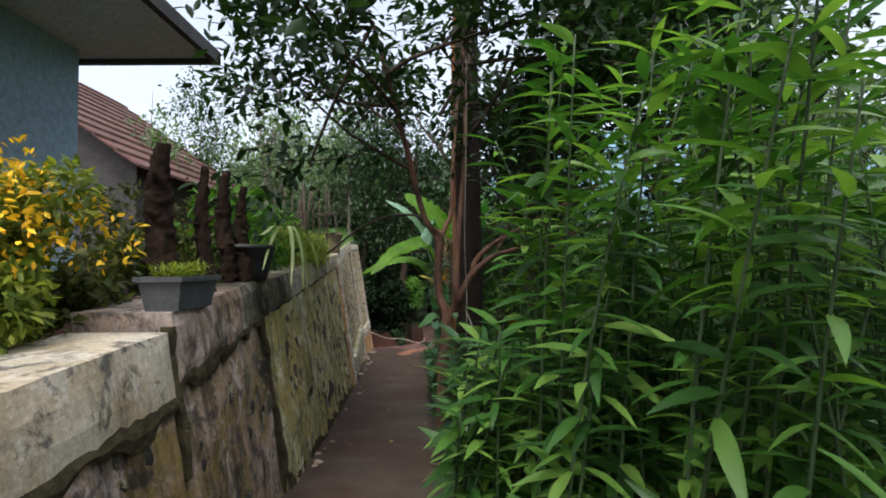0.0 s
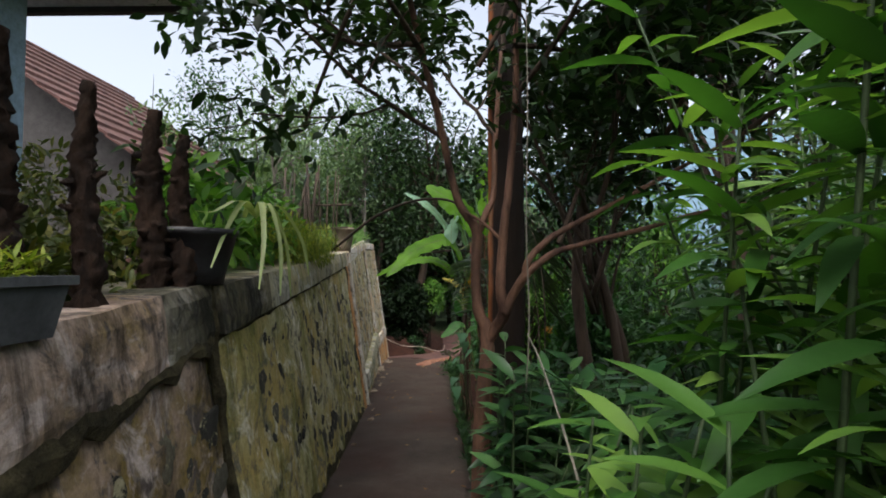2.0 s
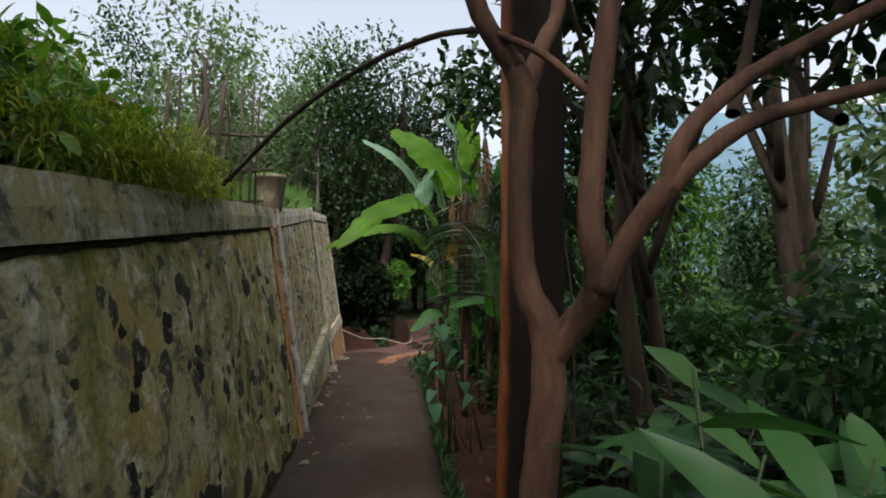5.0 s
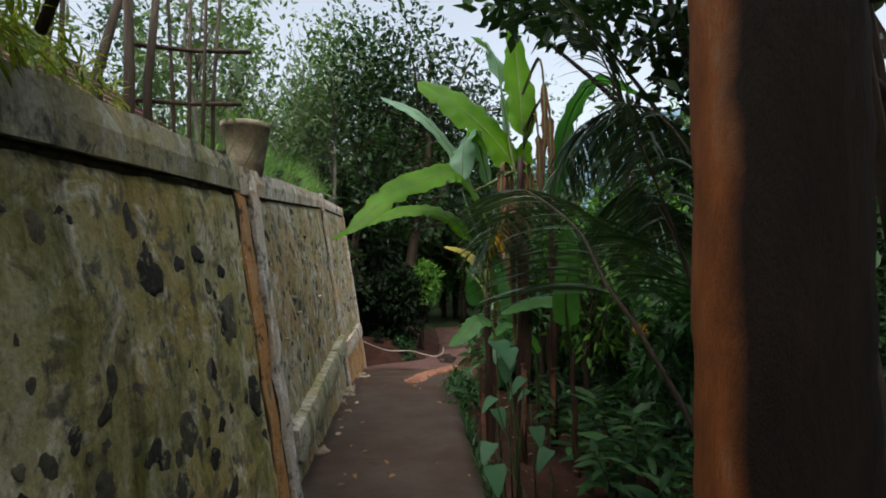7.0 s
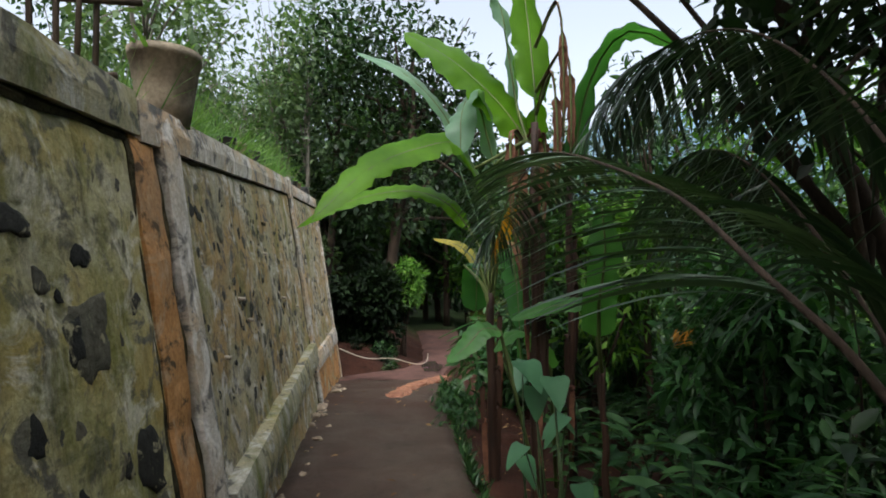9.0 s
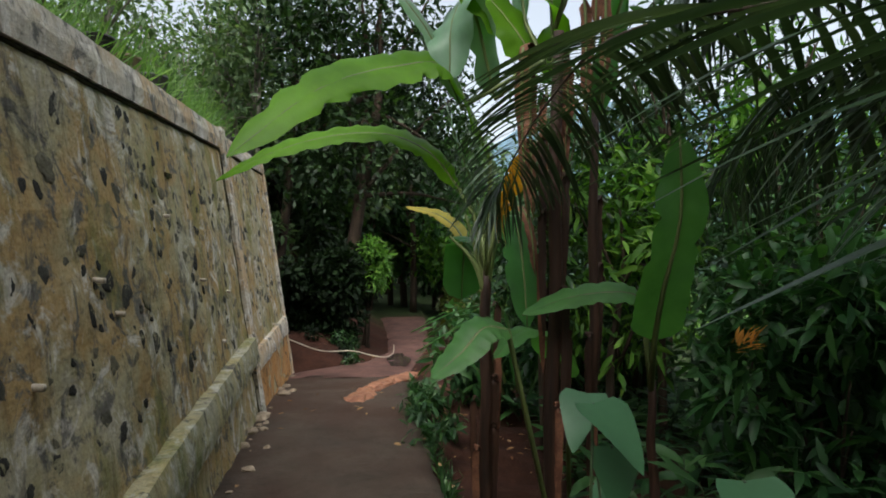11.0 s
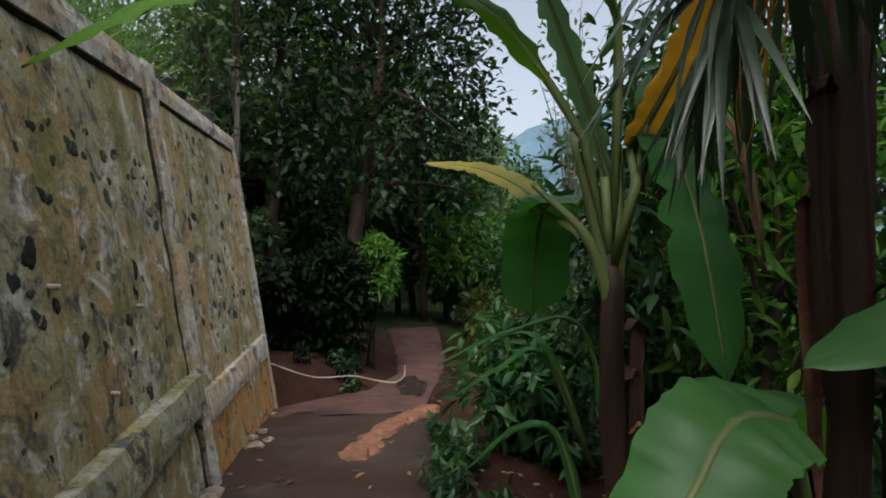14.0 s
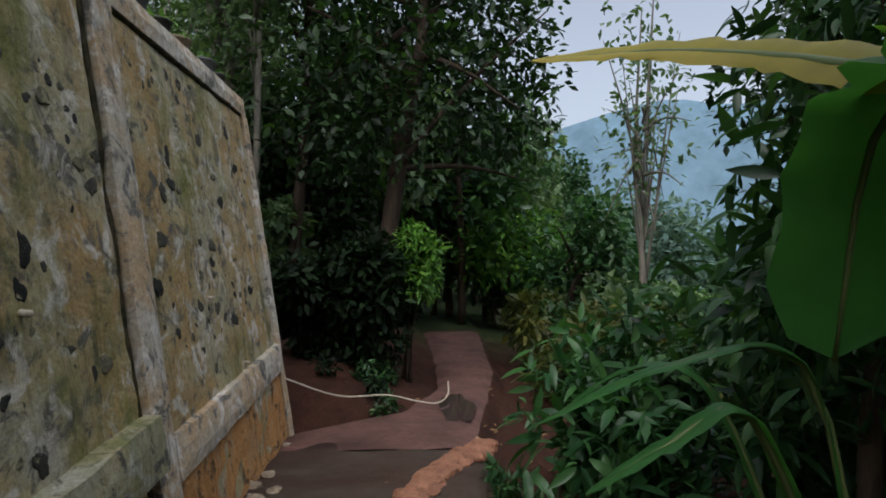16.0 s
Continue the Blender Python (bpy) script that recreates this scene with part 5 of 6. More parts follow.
    banana_leaf(b, [(0.1, 11.5, 1.05), (0.16, 11.4, 1.0), (0.2, 11.35, 0.85), (0.22, 11.32, 0.6)], 0.10, rs, M_DRY, "shrivelled brown leaf", 4)
    for p0, p1, p2, p3 in (((0.55, 13.1, -0.6), (0.42, 13.2, 0.17), (0.0, 13.3, 0.14), (-0.46, 13.3, -0.06)), ((0.4, 13.0, -0.6), (0.12, 13.0, 0.05), (-0.14, 13.0, -0.03), (-0.38, 13.0, -0.17)),
                           ((0.5, 13.4, -0.6), (0.3, 13.6, 0.0), (0.05, 13.8, 0.02), (-0.3, 13.9, -0.25)), ((0.2, 12.6, -0.7), (0.1, 12.7, -0.3), (-0.1, 12.75, -0.28), (-0.35, 12.8, -0.5))):
        banana_leaf(b, [p0, p1, p2, p3], 0.10, rs, L_BANANA, "long narrow leaf near the ground", 1)
    b2 = thing("banana_plant", "tall banana plant with dry hanging leaves", "banana plant")
    banana_stem(b2, (0.29, 11.2, -1.3), (0.28, 11.1, 2.0), 0.045, rs, 9)
    c = Vector((0.26, 11.3, 1.9))
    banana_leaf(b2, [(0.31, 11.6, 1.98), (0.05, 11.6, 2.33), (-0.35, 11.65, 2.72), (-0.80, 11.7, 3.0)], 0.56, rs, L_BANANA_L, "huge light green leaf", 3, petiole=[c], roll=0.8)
    banana_leaf(b2, [(-0.20, 11.65, 1.70), (-0.44, 11.7, 2.24), (-0.8, 11.75, 2.63), (-1.26, 11.9, 2.89)], 0.20, rs, L_BLUISH, "long pale bluish leaf", 5, petiole=[c], roll=0.6)
    banana_leaf(b2, [(0.02, 11.6, 1.75), (-0.15, 11.55, 2.35), (-0.28, 11.5, 2.2), (-0.30, 11.45, 1.8)], 0.36, rs, L_BLUISH, "folded pale leaf", 3, petiole=[c])
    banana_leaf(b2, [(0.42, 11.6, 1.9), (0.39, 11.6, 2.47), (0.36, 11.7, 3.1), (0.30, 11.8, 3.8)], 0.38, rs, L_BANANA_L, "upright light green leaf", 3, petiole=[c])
    banana_leaf(b2, [(0.25, 11.7, 2.3), (0.15, 11.7, 2.98), (0.07, 11.75, 3.36), (-0.17, 11.8, 3.56)], 0.34, rs, L_BLUISH, "upright bluish leaf", 3, petiole=[c])
    for dx, z0, z1 in ((0.54, 3.1, 1.75), (0.60, 2.7, 1.5), (0.48, 2.5, 1.3)):
        banana_leaf(b2, [(0.36, 11.4, z0 - 0.35), (dx, 11.3, z0), (dx + 0.04, 11.28, (z0 + z1) / 2), (dx + 0.02, 11.3, z1)], 0.085, rs, M_DRY, "dry reddish hanging leaf", 7)
    for a in (0.3, 1.8, 3.6, 5.0):
        o = Vector((math.cos(a), math.sin(a), 0))
        banana_leaf(b2, [c + o * 0.05, c + o * 0.16 + Vector((0, 0, 0.05)), c + o * 0.17 - Vector((0, 0, 0.4)), c + o * 0.12 - Vector((0, 0, 0.95))], 0.09, rs, M_DRY, "dry reddish hanging leaf", 6)
    b3 = thing("banana_plant", "third banana plant, dark stem in the shade", "banana plant")
    banana_stem(b3, (0.70, 11.6, -1.35), (0.70, 11.6, 1.7), 0.04, rs, 4)
    banana_leaf(b3, [(0.74, 11.75, 1.6), (0.9, 11.6, 2.5), (1.2, 11.4, 2.9), (1.7, 11.2, 2.6)], 0.4, rs, L_BANANA, "", 5)
    b4 = thing("banana_sucker", "young banana sucker with wide upright leaves", "banana plant")
    banana_stem(b4, (0.78, 10.9, -1.25), (0.74, 10.88, 0.05), 0.03, rs, 0)
    c = Vector((0.74, 10.88, 0.0))
    banana_leaf(b4, [(0.66, 10.7, 0.30), (0.60, 10.5, 0.58), (0.60, 10.36, 0.9), (0.56, 10.3, 1.25)], 0.24, rs, L_BANANA_M, "upright fresh green leaf", 1, petiole=[c])
    banana_leaf(b4, [(0.72, 10.9, 0.48), (0.58, 10.9, 0.53), (0.32, 10.95, 0.5), (0.06, 11.0, 0.40)], 0.18, rs, L_BANANA_M, "wide level leaf", 1, petiole=[c, (0.7, 10.87, 0.3)], roll=0.6)
    banana_leaf(b4, [(-0.04, 10.92, 0.33), (-0.18, 10.86, 0.35), (-0.30, 10.8, 0.24), (-0.46, 10.75, 0.12)], 0.21, rs, L_BANANA_M, "drooping leaf", 1, petiole=[(0.3, 11.0, -1.1)], roll=0.45)
    b5 = thing("taro_plant", "clump of heart-shaped taro leaves beside the path", "plant")
    for k in range(13):
        x, y = 0.08 + rs.normal() * 0.14, 9.45 + rs.normal() * 0.3
        x = max(x, float(path_right(y)) + 0.12)
        z0 = float(ground_z(x, y))
        q = Vector((x - 0.06 + rs.normal() * 0.10, y + rs.normal() * 0.12, z0 + (rs.uniform(0.45, 1.0) if k % 3 else rs.uniform(1.0, 1.35))))
        v, f = tube_data([(x, y, z0 - 0.03), ((x + q.x) / 2, (y + q.y) / 2, z0 + (q.z - z0) * 0.6), tuple(q)], [0.008, 0.006, 0.004], 5)
        stalk = ob_mesh("stalk", mesh_from("stalk", v, f), M_CANE, b5)
        ob_mesh("leaf", leaves_mesh("leaf", T_HEART, [np.array(q)], [(rs.normal() * 0.7 - 0.5, rs.normal() * 0.5 - 0.6, -0.7)], [rs.uniform(0.13, 0.21)]), L_TARO, stalk)


def build_palm():
    rs = np.random.default_rng(17)
    p = thing("young_palm", "young coconut palm with long feathery fronds over the slope", "palm")
    frond(p, rs, [(0.75, 7.6, -0.9), (0.56, 7.75, 0.06), (0.38, 7.95, 0.56), (0.28, 8.2, 0.82), (0.27, 8.8, 1.14), (0.13, 9.9, 1.50), (0.08, 10.6, 1.46), (-0.02, 10.95, 1.22), (-0.10, 11.02, 1.0)], 0.64, 112, 0.014, 0.55, 0.0, 0.34, droop=T_LIMP)
    frond(p, rs, [(0.78, 7.55, -0.9), (0.56, 7.62, 0.16), (0.50, 7.62, 0.5), (0.39, 7.64, 0.96), (0.26, 7.64, 1.33), (0.18, 7.66, 1.55), (0.08, 7.75, 1.85), (-0.02, 7.95, 2.1)], 0.40, 56, 0.009, 0.35, 0.15, 0.44)
    frond(p, rs, [(0.85, 7.7, -0.9), (1.0, 8.4, 0.9), (0.95, 9.2, 1.9), (0.75, 10.0, 2.1), (0.55, 10.5, 1.75)], 0.66, 120, 0.012, 0.5, 0.8, 0.35, droop=T_LIMP)
    frond(p, rs, [(0.85, 7.6, -0.9), (0.95, 8.6, 0.6), (0.98, 9.4, 1.35), (1.05, 10.2, 1.5), (1.1, 10.9, 1.1)], 0.66, 120, 0.012, 0.5, 0.8, 0.3, droop=T_LIMP)
    tip = [Vector((-0.02, 10.93, 1.2)), Vector((-0.07, 10.95, 1.04)), Vector((-0.09, 10.95, 0.9))]
    P = [tip[0].lerp(tip[2], k / 9) for k in range(10)]
    ob_mesh("frond_blade", leaves_mesh("leaflets", T_LIMP, P, [(rs.normal() * 0.4, rs.normal() * 0.3, -1) for _ in P], [0.16] * 10), L_BANANA_O, p, "withered orange leaflets")


def build_garden():
    rs = np.random.default_rng(40)
    y = thing("flower_bush", "low bush covered in small yellow-orange flowers above the wall", "flower bush")
    ob_mesh("foliage", crown_leaves(rs, 4200, (-1.74, 2.02, 1.46), (0.36, 0.5, 0.44), 0.05, T_OVAL, "foliage", 12, 0.6), L_FERN, y)
    ob_mesh("blossom", crown_leaves(rs, 800, (-1.76, 2.02, 1.66), (0.36, 0.48, 0.30), 0.04, T_OVAL, "flowers", 12, 0.2), L_FLOWER, y, "small yellow-orange blossoms")
    for c, s in (((-1.75, 3.2, 1.34), (0.42, 0.55, 0.26)), ((-2.4, 4.2, 1.6), (0.6, 0.7, 0.5)), ((-3.2, 5.2, 1.7), (0.8, 0.8, 0.6)), ((-2.3, 5.6, 1.7), (0.5, 0.8, 0.5)), ((-1.75, 2.2, 1.2), (0.3, 0.5, 0.2))):
        bush("garden_shrub", "low olive green garden shrub in front of pots", rs, c, s, 0.06, 1500, L_OLIVE, woody=False, group="garden shrubs")
    for x, yy, h, r in ((-1.54, 2.75, 1.08, 0.075), (-1.62, 2.9, 0.8, 0.05), (-1.40, 2.97, 0.98, 0.045), (-1.50, 3.52, 1.02, 0.055), (-1.40, 3.58, 0.92, 0.048)):
        rng = random.Random(int(h * 100))
        z0 = float(ground_z(-3, yy))
        d = thing("driftwood_stump", "rough dark mossy stump standing upright in a pot", "stump", "driftwood stumps", (x, yy, z0))
        v, f = limb([(0, 0, 0), (0.02, 0.01, h * 0.35), (-0.02, 0.02, h * 0.7), (0.01, 0, h)], [r * 1.2, r, r * 0.85, r * 0.45], 16, 14, 0.36, rng)
        for k in range(9):
            zz, a = h * rs.uniform(0.2, 0.95), rs.uniform(0, 6.28)
            q, o2 = Vector((0, 0, zz)), Vector((math.cos(a), math.sin(a), rs.uniform(-0.2, 0.7)))
            v2, f2 = limb([tuple(q + o2 * r * 0.6), tuple(q + o2 * r * 1.1), tuple(q + o2 * r * 1.45)], [r * 0.34, r * 0.26, r * 0.08], 3, 6, 0.4, rng)
            ob_mesh("knot", mesh_from("knot", v2, f2), M_DRIFT, d)
        ob_mesh("trunk", mesh_from("trunk", v, f), M_DRIFT, d)
    trough((-1.25, 2.40, 1.185))
    pot("planter_pot", "black plastic pot with a spider plant at the wall's edge", (-1.42, 3.74, 1.28), 0.2, 0.26, M_POT_BLACK)
    pot("cement_pot", "weathered cement pot standing on the wall", (-2.02, 9.72, 1.60), 0.18, 0.40, M_POT_CEMENT)
    for c, s, m, lf, n in (((-1.95, 4.9, 1.75), (0.5, 0.6, 0.4), L_FRESH, 0.16, 420), ((-2.0, 6.0, 1.75), (0.4, 0.9, 0.4), L_FRESH, 0.09, 1500)):
        bush("garden_plant", "fresh green broad-leaved plant above the wall", rs, c, s, lf, n, m, "plant")
    P, d = clump_points(rs, 8000, (-1.72, 6.6, 1.56), (0.30, 1.6, 0.26), 16, 0.6)
    for k in range(4):
        f = thing("fern", "yellow-green ferny plant spilling over the wall top", "fern", "ferns on the wall top")
        on = (np.clip((P[:, 1] - 5.0) / 0.8, 0, 3.99)).astype(int) == k
        ob_mesh("foliage", leaves_mesh("foliage", T_LANCE_S, P[on], d[on] + rs.normal(size=P[on].shape) * 0.6, 0.062 * rs.uniform(0.5, 1.2, int(on.sum()))), L_FERN, f)
    g = tagged(new("grass_tuft"), "soft green grass growing along the wall top", "grass", kind="stuff")
    P = np.stack([rs.uniform(-2.55, -2.05, 2600), rs.uniform(9.6, 14.5, 2600), np.zeros(2600)], 1)
    P[:, 0] -= (P[:, 1] - 9.6) * 0.115
    P[:, 2] = np.interp(P[:, 1], (9.1, 13.9), (1.5, 1.92))
    H = rs.normal(size=P.shape) * (0.45, 0.45, 0.2) + (0.12, 0, 1)
    ob_mesh("blade", leaves_mesh("blades", T_BLADE, P, H, rs.uniform(0.22, 0.5, len(P)), rs.normal(size=P.shape)), L_GRASS, g)
    fence = thing("bamboo_fence", "rickety old bamboo fence above the wall", "fence")
    for k, (x, yy, r) in enumerate(((-2.34, 8.75, 0.034), (-2.27, 8.85, 0.028), (-2.24, 8.6, 0.02), (-2.16, 8.95, 0.013), (-2.10, 9.0, 0.013), (-2.03, 9.0, 0.012), (-1.98, 9.05, 0.013), (-2.42, 8.6, 0.03), (-2.5, 8.4, 0.02), (-2.3, 8.3, 0.014))):
        z = rs.uniform(2.55, 2.95)
        v, f2 = tube_data([(x, yy, 1.28), (x + rs.normal() * 0.03, yy + rs.normal() * 0.03, 2.0), (x + rs.normal() * 0.07, yy + rs.normal() * 0.05, z)], [r, r * 0.95, r * 0.75], 7)
        ob_mesh("post", mesh_from("post", v, f2), M_BAMBOO, fence)
    for z, x0, x1 in ((1.93, -2.4, -1.80), (2.27, -2.4, -1.74), (1.62, -2.45, -1.9)):
        v, f2 = tube_data([(x0, 8.85, z), ((x0 + x1) / 2, 8.99, z + 0.01), (x1, 9.07, z + 0.03)], [0.015] * 3, 6)
        ob_mesh("rail", mesh_from("rail", v, f2), M_BAMBOO, fence)


def pot(name, label, at, r, h, m):
    p = thing(name, label, "plant pot", at=at)
    prof = [(r * 0.68, 0.0), (r * 0.78, h * 0.3), (r * 0.97, h * 0.88), (r * 1.02, h * 0.89), (r * 1.03, h), (r * 0.96, h), (r * 0.9, h * 0.8), (0.001, h * 0.78)]
    n = 26
    verts = [(q * math.cos(2 * math.pi * k / n), q * math.sin(2 * math.pi * k / n), z) for q, z in prof for k in range(n)]
    faces = [(i * n + k, i * n + (k + 1) % n, (i + 1) * n + (k + 1) % n, (i + 1) * n + k) for i in range(len(prof) - 1) for k in range(n)]
    faces.append(tuple(range(n))[::-1])
    ob_mesh("body", mesh_from("body", verts, faces), m, p)
    soil = [(0.9 * r * math.cos(2 * math.pi * k / n), 0.9 * r * math.sin(2 * math.pi * k / n), h * 0.82 + 0.008 * math.sin(k * 2.3)) for k in range(n)] + [(0, 0, h * 0.86)]
    ob_mesh("soil", mesh_from("soil", soil, [(k, (k + 1) % n, n) for k in range(n)]), M_SOIL, p, "dark potting soil")
    rs = np.random.default_rng(int(abs(at[1]) * 100))
    N = 60
    P = np.stack([rs.normal(size=N) * r * 0.4, rs.normal(size=N) * r * 0.4, np.full(N, h * 0.84)], 1)
    H = rs.normal(size=(N, 3)) * (0.7, 0.7, 0.3) + (0, 0, 0.8)
    ob_mesh("foliage", leaves_mesh("foliage", T_LANCE_S, P, H, rs.uniform(0.5, 1.1, N) * max(r, 0.09)), L_GRASS, p, "small green shoots")
    return p


def stone_lump(rs):
    bm = bmesh.new()
    bmesh.ops.create_icosphere(bm, subdivisions=2, radius=1.0)
    o = Vector(rs.uniform(0, 50, 3))
    for vv in bm.verts:
        vv.co *= 1 + 0.5 * noise.fractal(vv.co * 1.2 + o, 1.0, 2.0, 3)
    me = bpy.data.meshes.new("rubble_stone")
    bm.to_mesh(me)
    bm.free()
    return me


def water_mat():
    m, nodes, links, b = mat("muddy_water", 0.06, 0.5)
    b.inputs["Base Color"].default_value = (0.05, 0.035, 0.03, 1)
    bump(m.node_tree, b, noise_tex(m.node_tree, 6, 4, 0.5), 0.05, 0.01)
    return m


M_WATER = water_mat()
M_RUBBLE = simple_mat("pale_rubble", (0.16, 0.12, 0.085), (0.42, 0.34, 0.25), 9, 0.9, 0.7)


def trough(at):
    """A tapered grey window-box with a rolled rim, soil and low fern."""
    p = thing("planter_trough", "grey plastic trough of low fern on the coping", "planter", at=at)
    verts, faces = [], []
    for hx, hy, z in ((0.075, 0.17, 0), (0.095, 0.195, 0.13), (0.11, 0.21, 0.132), (0.11, 0.21, 0.155), (0.092, 0.192, 0.155), (0.085, 0.185, 0.12), (0.0, 0.0, 0.12)):
        verts += [(sx * hx, sy * hy, z) for sx, sy in ((-1, -1), (1, -1), (1, 1), (-1, 1))]
    for r in range(6):
        faces += [(4 * r + k, 4 * r + (k + 1) % 4, 4 * r + 4 + (k + 1) % 4, 4 * r + 4 + k) for k in range(4)]
    faces.append((3, 2, 1, 0))
    ob_mesh("body", mesh_from("body", verts, faces, False), M_POT_GREY, p)
    rs = np.random.default_rng(77)
    v, f = box_data(-0.085, 0.085, -0.185, 0.185, 0.115, 0.135)
    ob_mesh("soil", mesh_from("soil", v, f, False), M_SOIL, p, "dark potting soil")
    P = np.stack([rs.uniform(-0.07, 0.07, 420), rs.uniform(-0.17, 0.17, 420), rs.uniform(0.13, 0.2, 420)], 1)
    ob_mesh("foliage", leaves_mesh("foliage", T_LANCE_S, P, rs.normal(size=(420, 3)) * (0.8, 0.8, 0.3) + (0, 0, 0.5), rs.uniform(0.03, 0.08, 420)), L_FERN, p, "low yellow-green fern")


def build_bend():
    """What lies at the end of the slab: clay kerb, hose, leaf litter, a dropped plank."""
    rs = np.random.default_rng(52)
    c = thing("clay_kerb", "lumpy ridge of pale orange clay along the bend", "clay ridge", at=(0, 0, 0))
    line_pts, _ = smooth_line([(-1.05, 14.6, 0), (-0.86, 15.3, 0), (-0.55, 15.85, 0), (-0.3, 16.15, 0)], [1] * 4, 5)
    for k, q in enumerate(line_pts):
        bm = bmesh.new()
        bmesh.ops.create_icosphere(bm, subdivisions=3, radius=1.0)
        sx, sy, sz = rs.uniform(0.10, 0.16), rs.uniform(0.11, 0.17), rs.uniform(0.035, 0.06)
        for vv in bm.verts:
            n1 = 1 + 0.35 * noise.fractal(vv.co * 1.6 + Vector((k * 7.3, 0, 0)), 1.0, 2.0, 4)
            vv.co = Vector((vv.co.x * sx * n1, vv.co.y * sy * n1, vv.co.z * sz * n1))
        ob = part("lump", bm, M_CLAYLUMP, c)
        ob.location = (q.x + rs.normal() * 0.03, q.y, float(path_z(q.y)) + 0.005)
    h = thing("hose", "pale garden hose trailing across the bank", "hose")
    pts = []
    for x, y, dz in ((-2.35, 16.85, 0.52), (-1.8, 17.1, 0.28), (-1.3, 17.3, 0.24), (-0.98, 17.45, 0.14), (-0.74, 17.6, 0.08), (-0.6, 17.85, 0.12), (-0.58, 18.2, 0.22)):
        pts.append((x, y, max(float(path_z(y)), float(ground_z(x, y))) + dz))
    v, f = limb(pts, [0.010] * len(pts), 8, 7)
    ob_mesh("tube", mesh_from("tube", v, f), M_HOSE, h)
    ys = np.linspace(16.1, 25, 60)
    verts = []
    for q in ys:
        lo, hi = float(bank_left(q)) + 0.05, float(path_right(q)) - 0.03
        for k in range(9):
            x = lo + (hi - lo) * (k / 8) + 0.04 * noise.noise(Vector((q * 2, k, 0)))
            verts.append((x, q, float(ground_z(x, q)) + 0.055 - 0.05 * (k in (0, 8)) + 0.015 * noise.fractal(Vector((x * 3, q * 3, 0)), 1.0, 2.0, 3)))
    faces = [(i * 9 + k, i * 9 + k + 1, i * 9 + k + 10, i * 9 + k + 9) for i in range(59) for k in range(8)]
    tagged(ob_mesh("path_earth", mesh_from("path_earth", verts, faces), M_EARTH), "trodden pinkish earth path winding past the bank", "path", kind="structure")
    bm = bmesh.new()
    bmesh.ops.create_circle(bm, cap_ends=True, segments=28, radius=1.0)
    for vv in bm.verts:
        k = 1 + 0.45 * noise.noise(Vector((vv.co.x * 1.7, vv.co.y * 1.7, 4)))
        vv.co = Vector((vv.co.x * 0.20 * k, vv.co.y * 0.62 * k, 0))
    pool = part("puddle", bm, M_WATER, None, "")
    pool.location = (-0.52, 17.6, float(ground_z(-0.52, 17.6)) + 0.085)
    tagged(pool, "shallow puddle shining on the earth path", "puddle", kind="structure")
    stone = [stone_lump(rs) for _ in range(5)]
    for k in range(40):
        yy = rs.uniform(12.6, 16.6) if k < 22 else rs.uniform(4, 12.6)
        sz = 0.012 + 0.07 * rs.random() ** 2.5
        ob = ob_mesh("rubble_stone", stone[k % 5], M_RUBBLE)
        ob.matrix_world = pose(wall_x(yy, float(path_z(yy))) + 0.02 + abs(rs.normal()) * 0.10, yy, float(path_z(yy)) + sz * 0.1, 0, 0, rs.uniform(0, 360)) @ Matrix.Diagonal((sz, sz * rs.uniform(0.7, 1.4), sz * 0.55, 1))
        tagged(ob, "small pale broken stone at the wall's foot", "stone", "rubble at the wall's foot")
    g = tagged(new("verge_grass"), "low moss and grass along the slab's edge", "grass", kind="stuff")
    yy = rs.uniform(3.2, 16.0, 5200)
    P = np.stack([path_right(yy) + 0.02 + np.abs(rs.normal(size=5200)) * 0.09, yy, np.zeros(5200)], 1)
    P[:, 2] = ground_z(P[:, 0], yy) + 0.0
    P[:, 2] = np.where(P[:, 0] < path_right(yy) + 0.06, path_z(yy) - 0.06, P[:, 2])
    H = rs.normal(size=P.shape) * (0.7, 0.7, 0.2) + (0, 0, 0.9)
    keep = rs.random(5200) < 0.25 + 0.75 * np.array([noise.noise(Vector((v * 1.6, 2, 8))) > 0 for v in yy])
    ob_mesh("blade", leaves_mesh("blades", T_LANCE_S, P[keep], H[keep], rs.uniform(0.04, 0.13, 5200)[keep], rs.normal(size=P.shape)[keep]), L_SHRUB, g)
    for k, (x, y) in enumerate(((-0.33, 14.25), (-0.2, 14.6), (-0.42, 13.7), (-0.25, 15.3), (-0.1, 15.0), (-0.3, 12.9), (0.0, 13.6))):
        bush("seedling", "small bright-leaved weed at the edge of the path", rs, (x, y, float(ground_z(x, y)) + 0.16), (0.2, 0.2, 0.17), 0.11, 120, L_SHRUB3, "weed", T_LANCE_W, 5, "weeds by the path", 0.8, False)
    n = 700
    x = rs.uniform(-2.2, 1.6, n)
    y = rs.uniform(4, 19, n)
    on = (x > np.interp(y, WALL_Y, WALL_X) + 0.25) & ((x > path_right(y)) | (rs.random(n) < 0.35))
    x, y = x[on], y[on]
    z = np.where((x < path_right(y)) & (y < 15), path_z(y) + 0.02, ground_z(x, y) + 0.04)
    P = np.stack([x, y, z], 1)
    s = tagged(new("leaf_litter"), "scattered small fallen leaves on the path and soil", "fallen leaves", kind="stuff")
    ob_mesh("leaf", leaves_mesh("leaf", T_OVAL, P, rs.normal(size=P.shape) * (1, 1, 0.12), rs.uniform(0.03, 0.09, len(P)), rs.normal(size=P.shape) * 0.2 + (0, 0, 1)), L_LITTER, s)
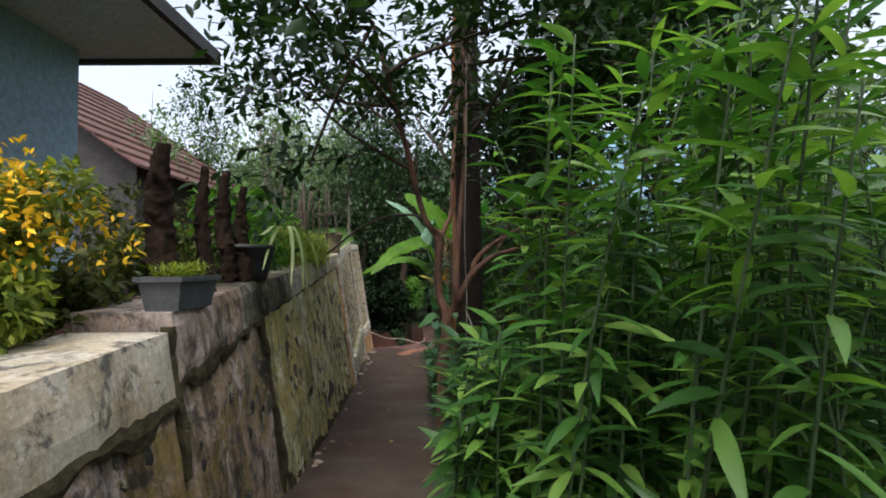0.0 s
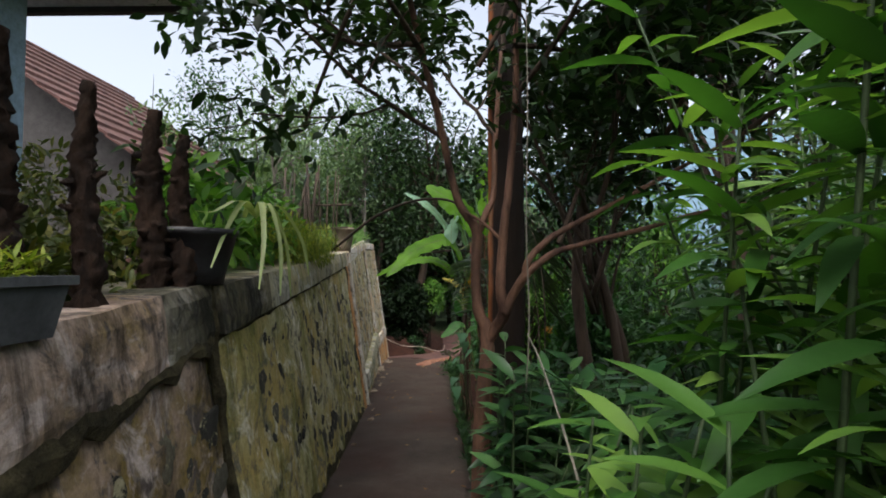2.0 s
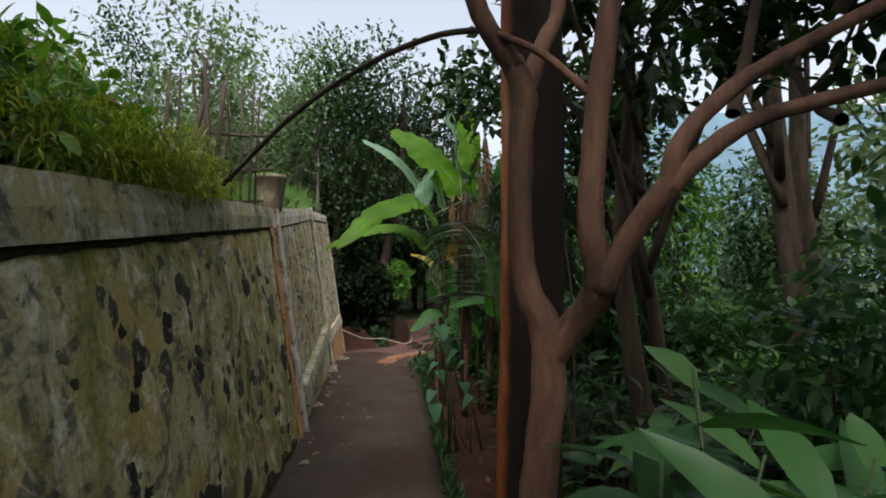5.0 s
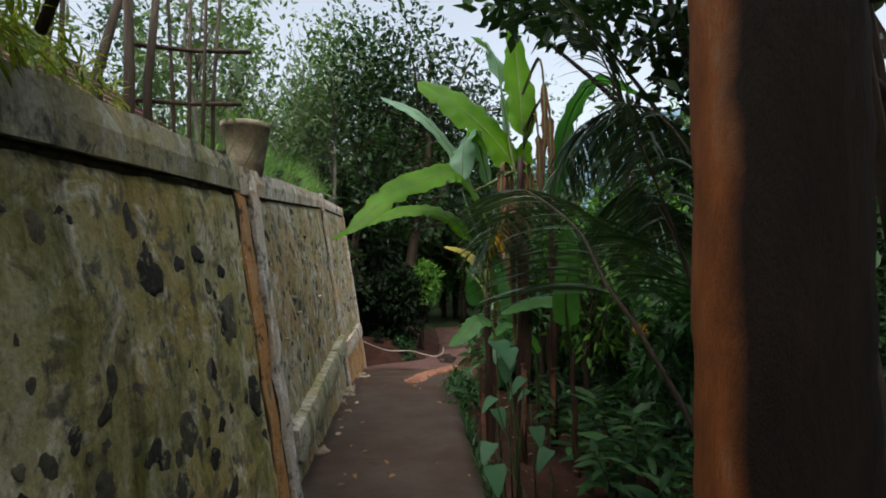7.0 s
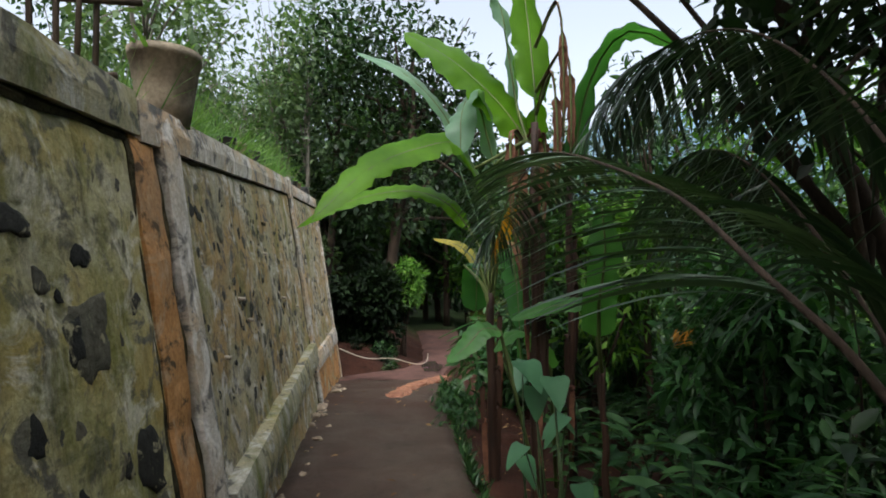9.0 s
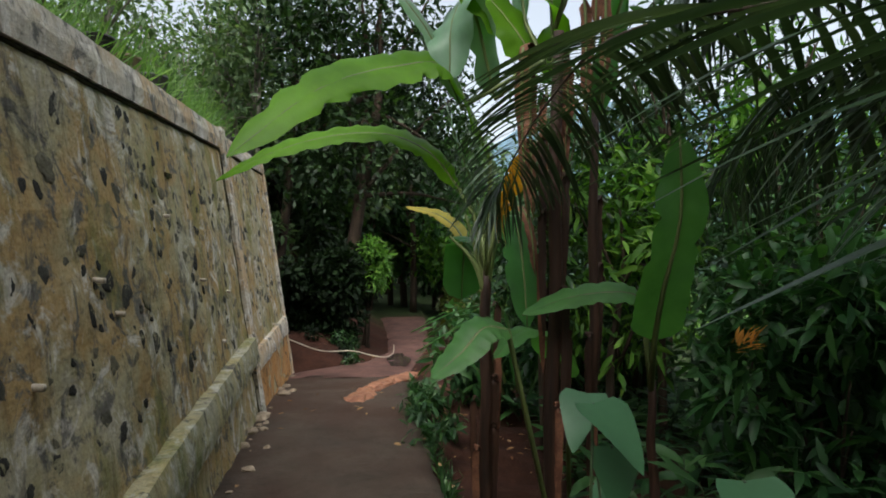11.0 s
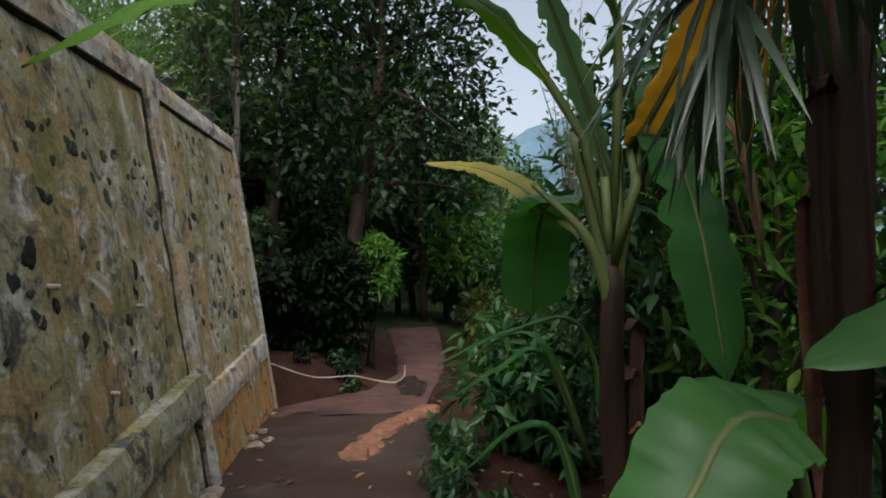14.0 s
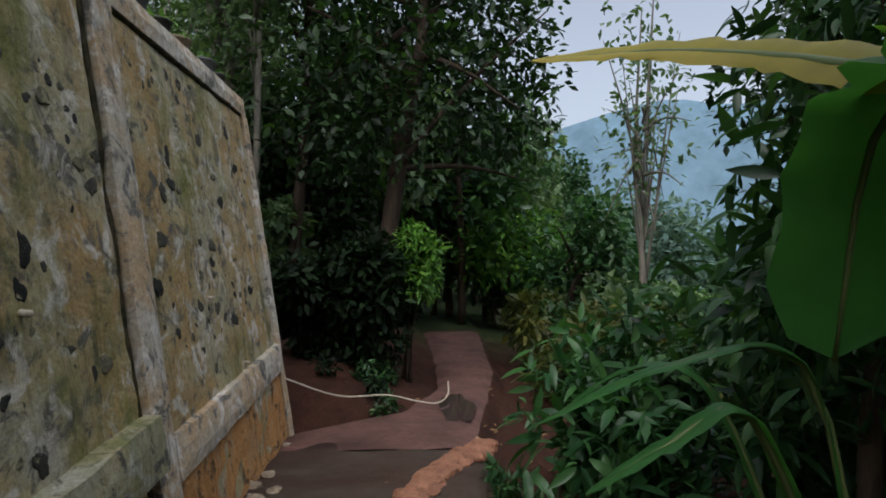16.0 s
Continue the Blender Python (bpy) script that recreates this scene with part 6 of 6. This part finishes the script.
    for k, yy in enumerate((11.2, 11.7, 12.15, 12.8, 14.4, 14.75, 15.1, 15.5, 15.95, 16.4)):
        top = TOP_B(yy) if yy < 13.9 else TOP_C(yy)
        pot("seedling_pot", "small dark pot standing on the wall's top", (wall_x(yy, top) - 0.1 - 0.03 * (k % 2), yy, top - 0.005), 0.075 + 0.012 * (k % 3), 0.14 + 0.02 * (k % 2), (M_POT_BLACK, M_POT_CEMENT, M_POT_GREY)[k % 3])
    sp = thing("spider_plant", "pale strap-leaved plant drooping over the wall's edge", "plant")
    o = Vector((-1.22, 4.0, 1.62))
    for k, (dx, dy, dz) in enumerate(((0.13, -0.28, -0.36), (0.17, -0.10, -0.40), (0.14, 0.16, -0.42), (0.2, 0.30, -0.30), (-0.02, -0.45, -0.26), (-0.05, -0.55, -0.02), (-0.15, 0.25, 0.05), (0.05, 0.4, -0.15))):
        me, _ = blade_mesh("leaf", [o, o + Vector((dx * 0.45, dy * 0.3, 0.07)), o + Vector((dx * 0.9, dy * 0.7, dz * 0.35)), o + Vector((dx, dy, dz))], 0.032, rs, 0, 0.3, 0.05, 0.9)
        ob_mesh("leaf", me, L_PALE, sp)
    vn = thing("hanging_vine", "thin pale vine hanging from the tree's limbs", "vine")
    v, f = limb([(0.24, 4.4, 3.2), (0.22, 4.15, 2.3), (0.20, 4.05, 1.6), (0.215, 4.05, 1.1), (0.20, 4.06, 0.72)], [0.0025, 0.003, 0.003, 0.0045, 0.0025], 7, 6, 0.15, random.Random(2))
    ob_mesh("stem", mesh_from("stem", v, f), M_BARK_GREY, vn)
    st = thing("dry_stick", "dry bare stick leaning among the undergrowth", "stick")
    v, f = limb([(0.21, 4.08, 1.02), (0.27, 3.85, 0.84), (0.38, 3.5, 0.35), (0.5, 3.15, -0.4)], [0.004, 0.006, 0.007, 0.008], 6, 6, 0.1, random.Random(4))
    ob_mesh("stem", mesh_from("stem", v, f), M_BARK_GREY, st)
    pl = thing("plank", "weathered reddish plank lying among the plants", "plank", at=(0.75, 4.1, float(ground_z(0.75, 4.1)) + 0.1))
    v, f = box_data(-0.55, 0.55, -0.07, 0.07, -0.02, 0.02)
    ob = ob_mesh("board", mesh_from("board", v, f, False), M_PLANK, pl)
    ob.rotation_euler = (0.2, 0.05, 0.35)
    cl = thing("heliconia_flower", "orange-yellow flower spike among the shrubs", "flower")
    P, d = clump_points(rs, 26, (1.55, 11.2, 0.22), (0.16, 0.06, 0.10), 4)
    ob_mesh("blossom", leaves_mesh("blossom", T_LANCE_S, P, d * 0.4 + np.array((0.6, 0, 0.5)), rs.uniform(0.08, 0.14, len(P))), L_BANANA_O, cl)


L_PALE = leaf_mat("pale_strap_leaf", (0.20, 0.26, 0.11), (0.26, 0.31, 0.15), (0.34, 0.36, 0.2), 0.5, 0.3)

build_houses()
build_bend()
build_guava()
build_coconut_trunk()
build_right_side()
build_far()
build_bananas()
build_palm()
build_garden()
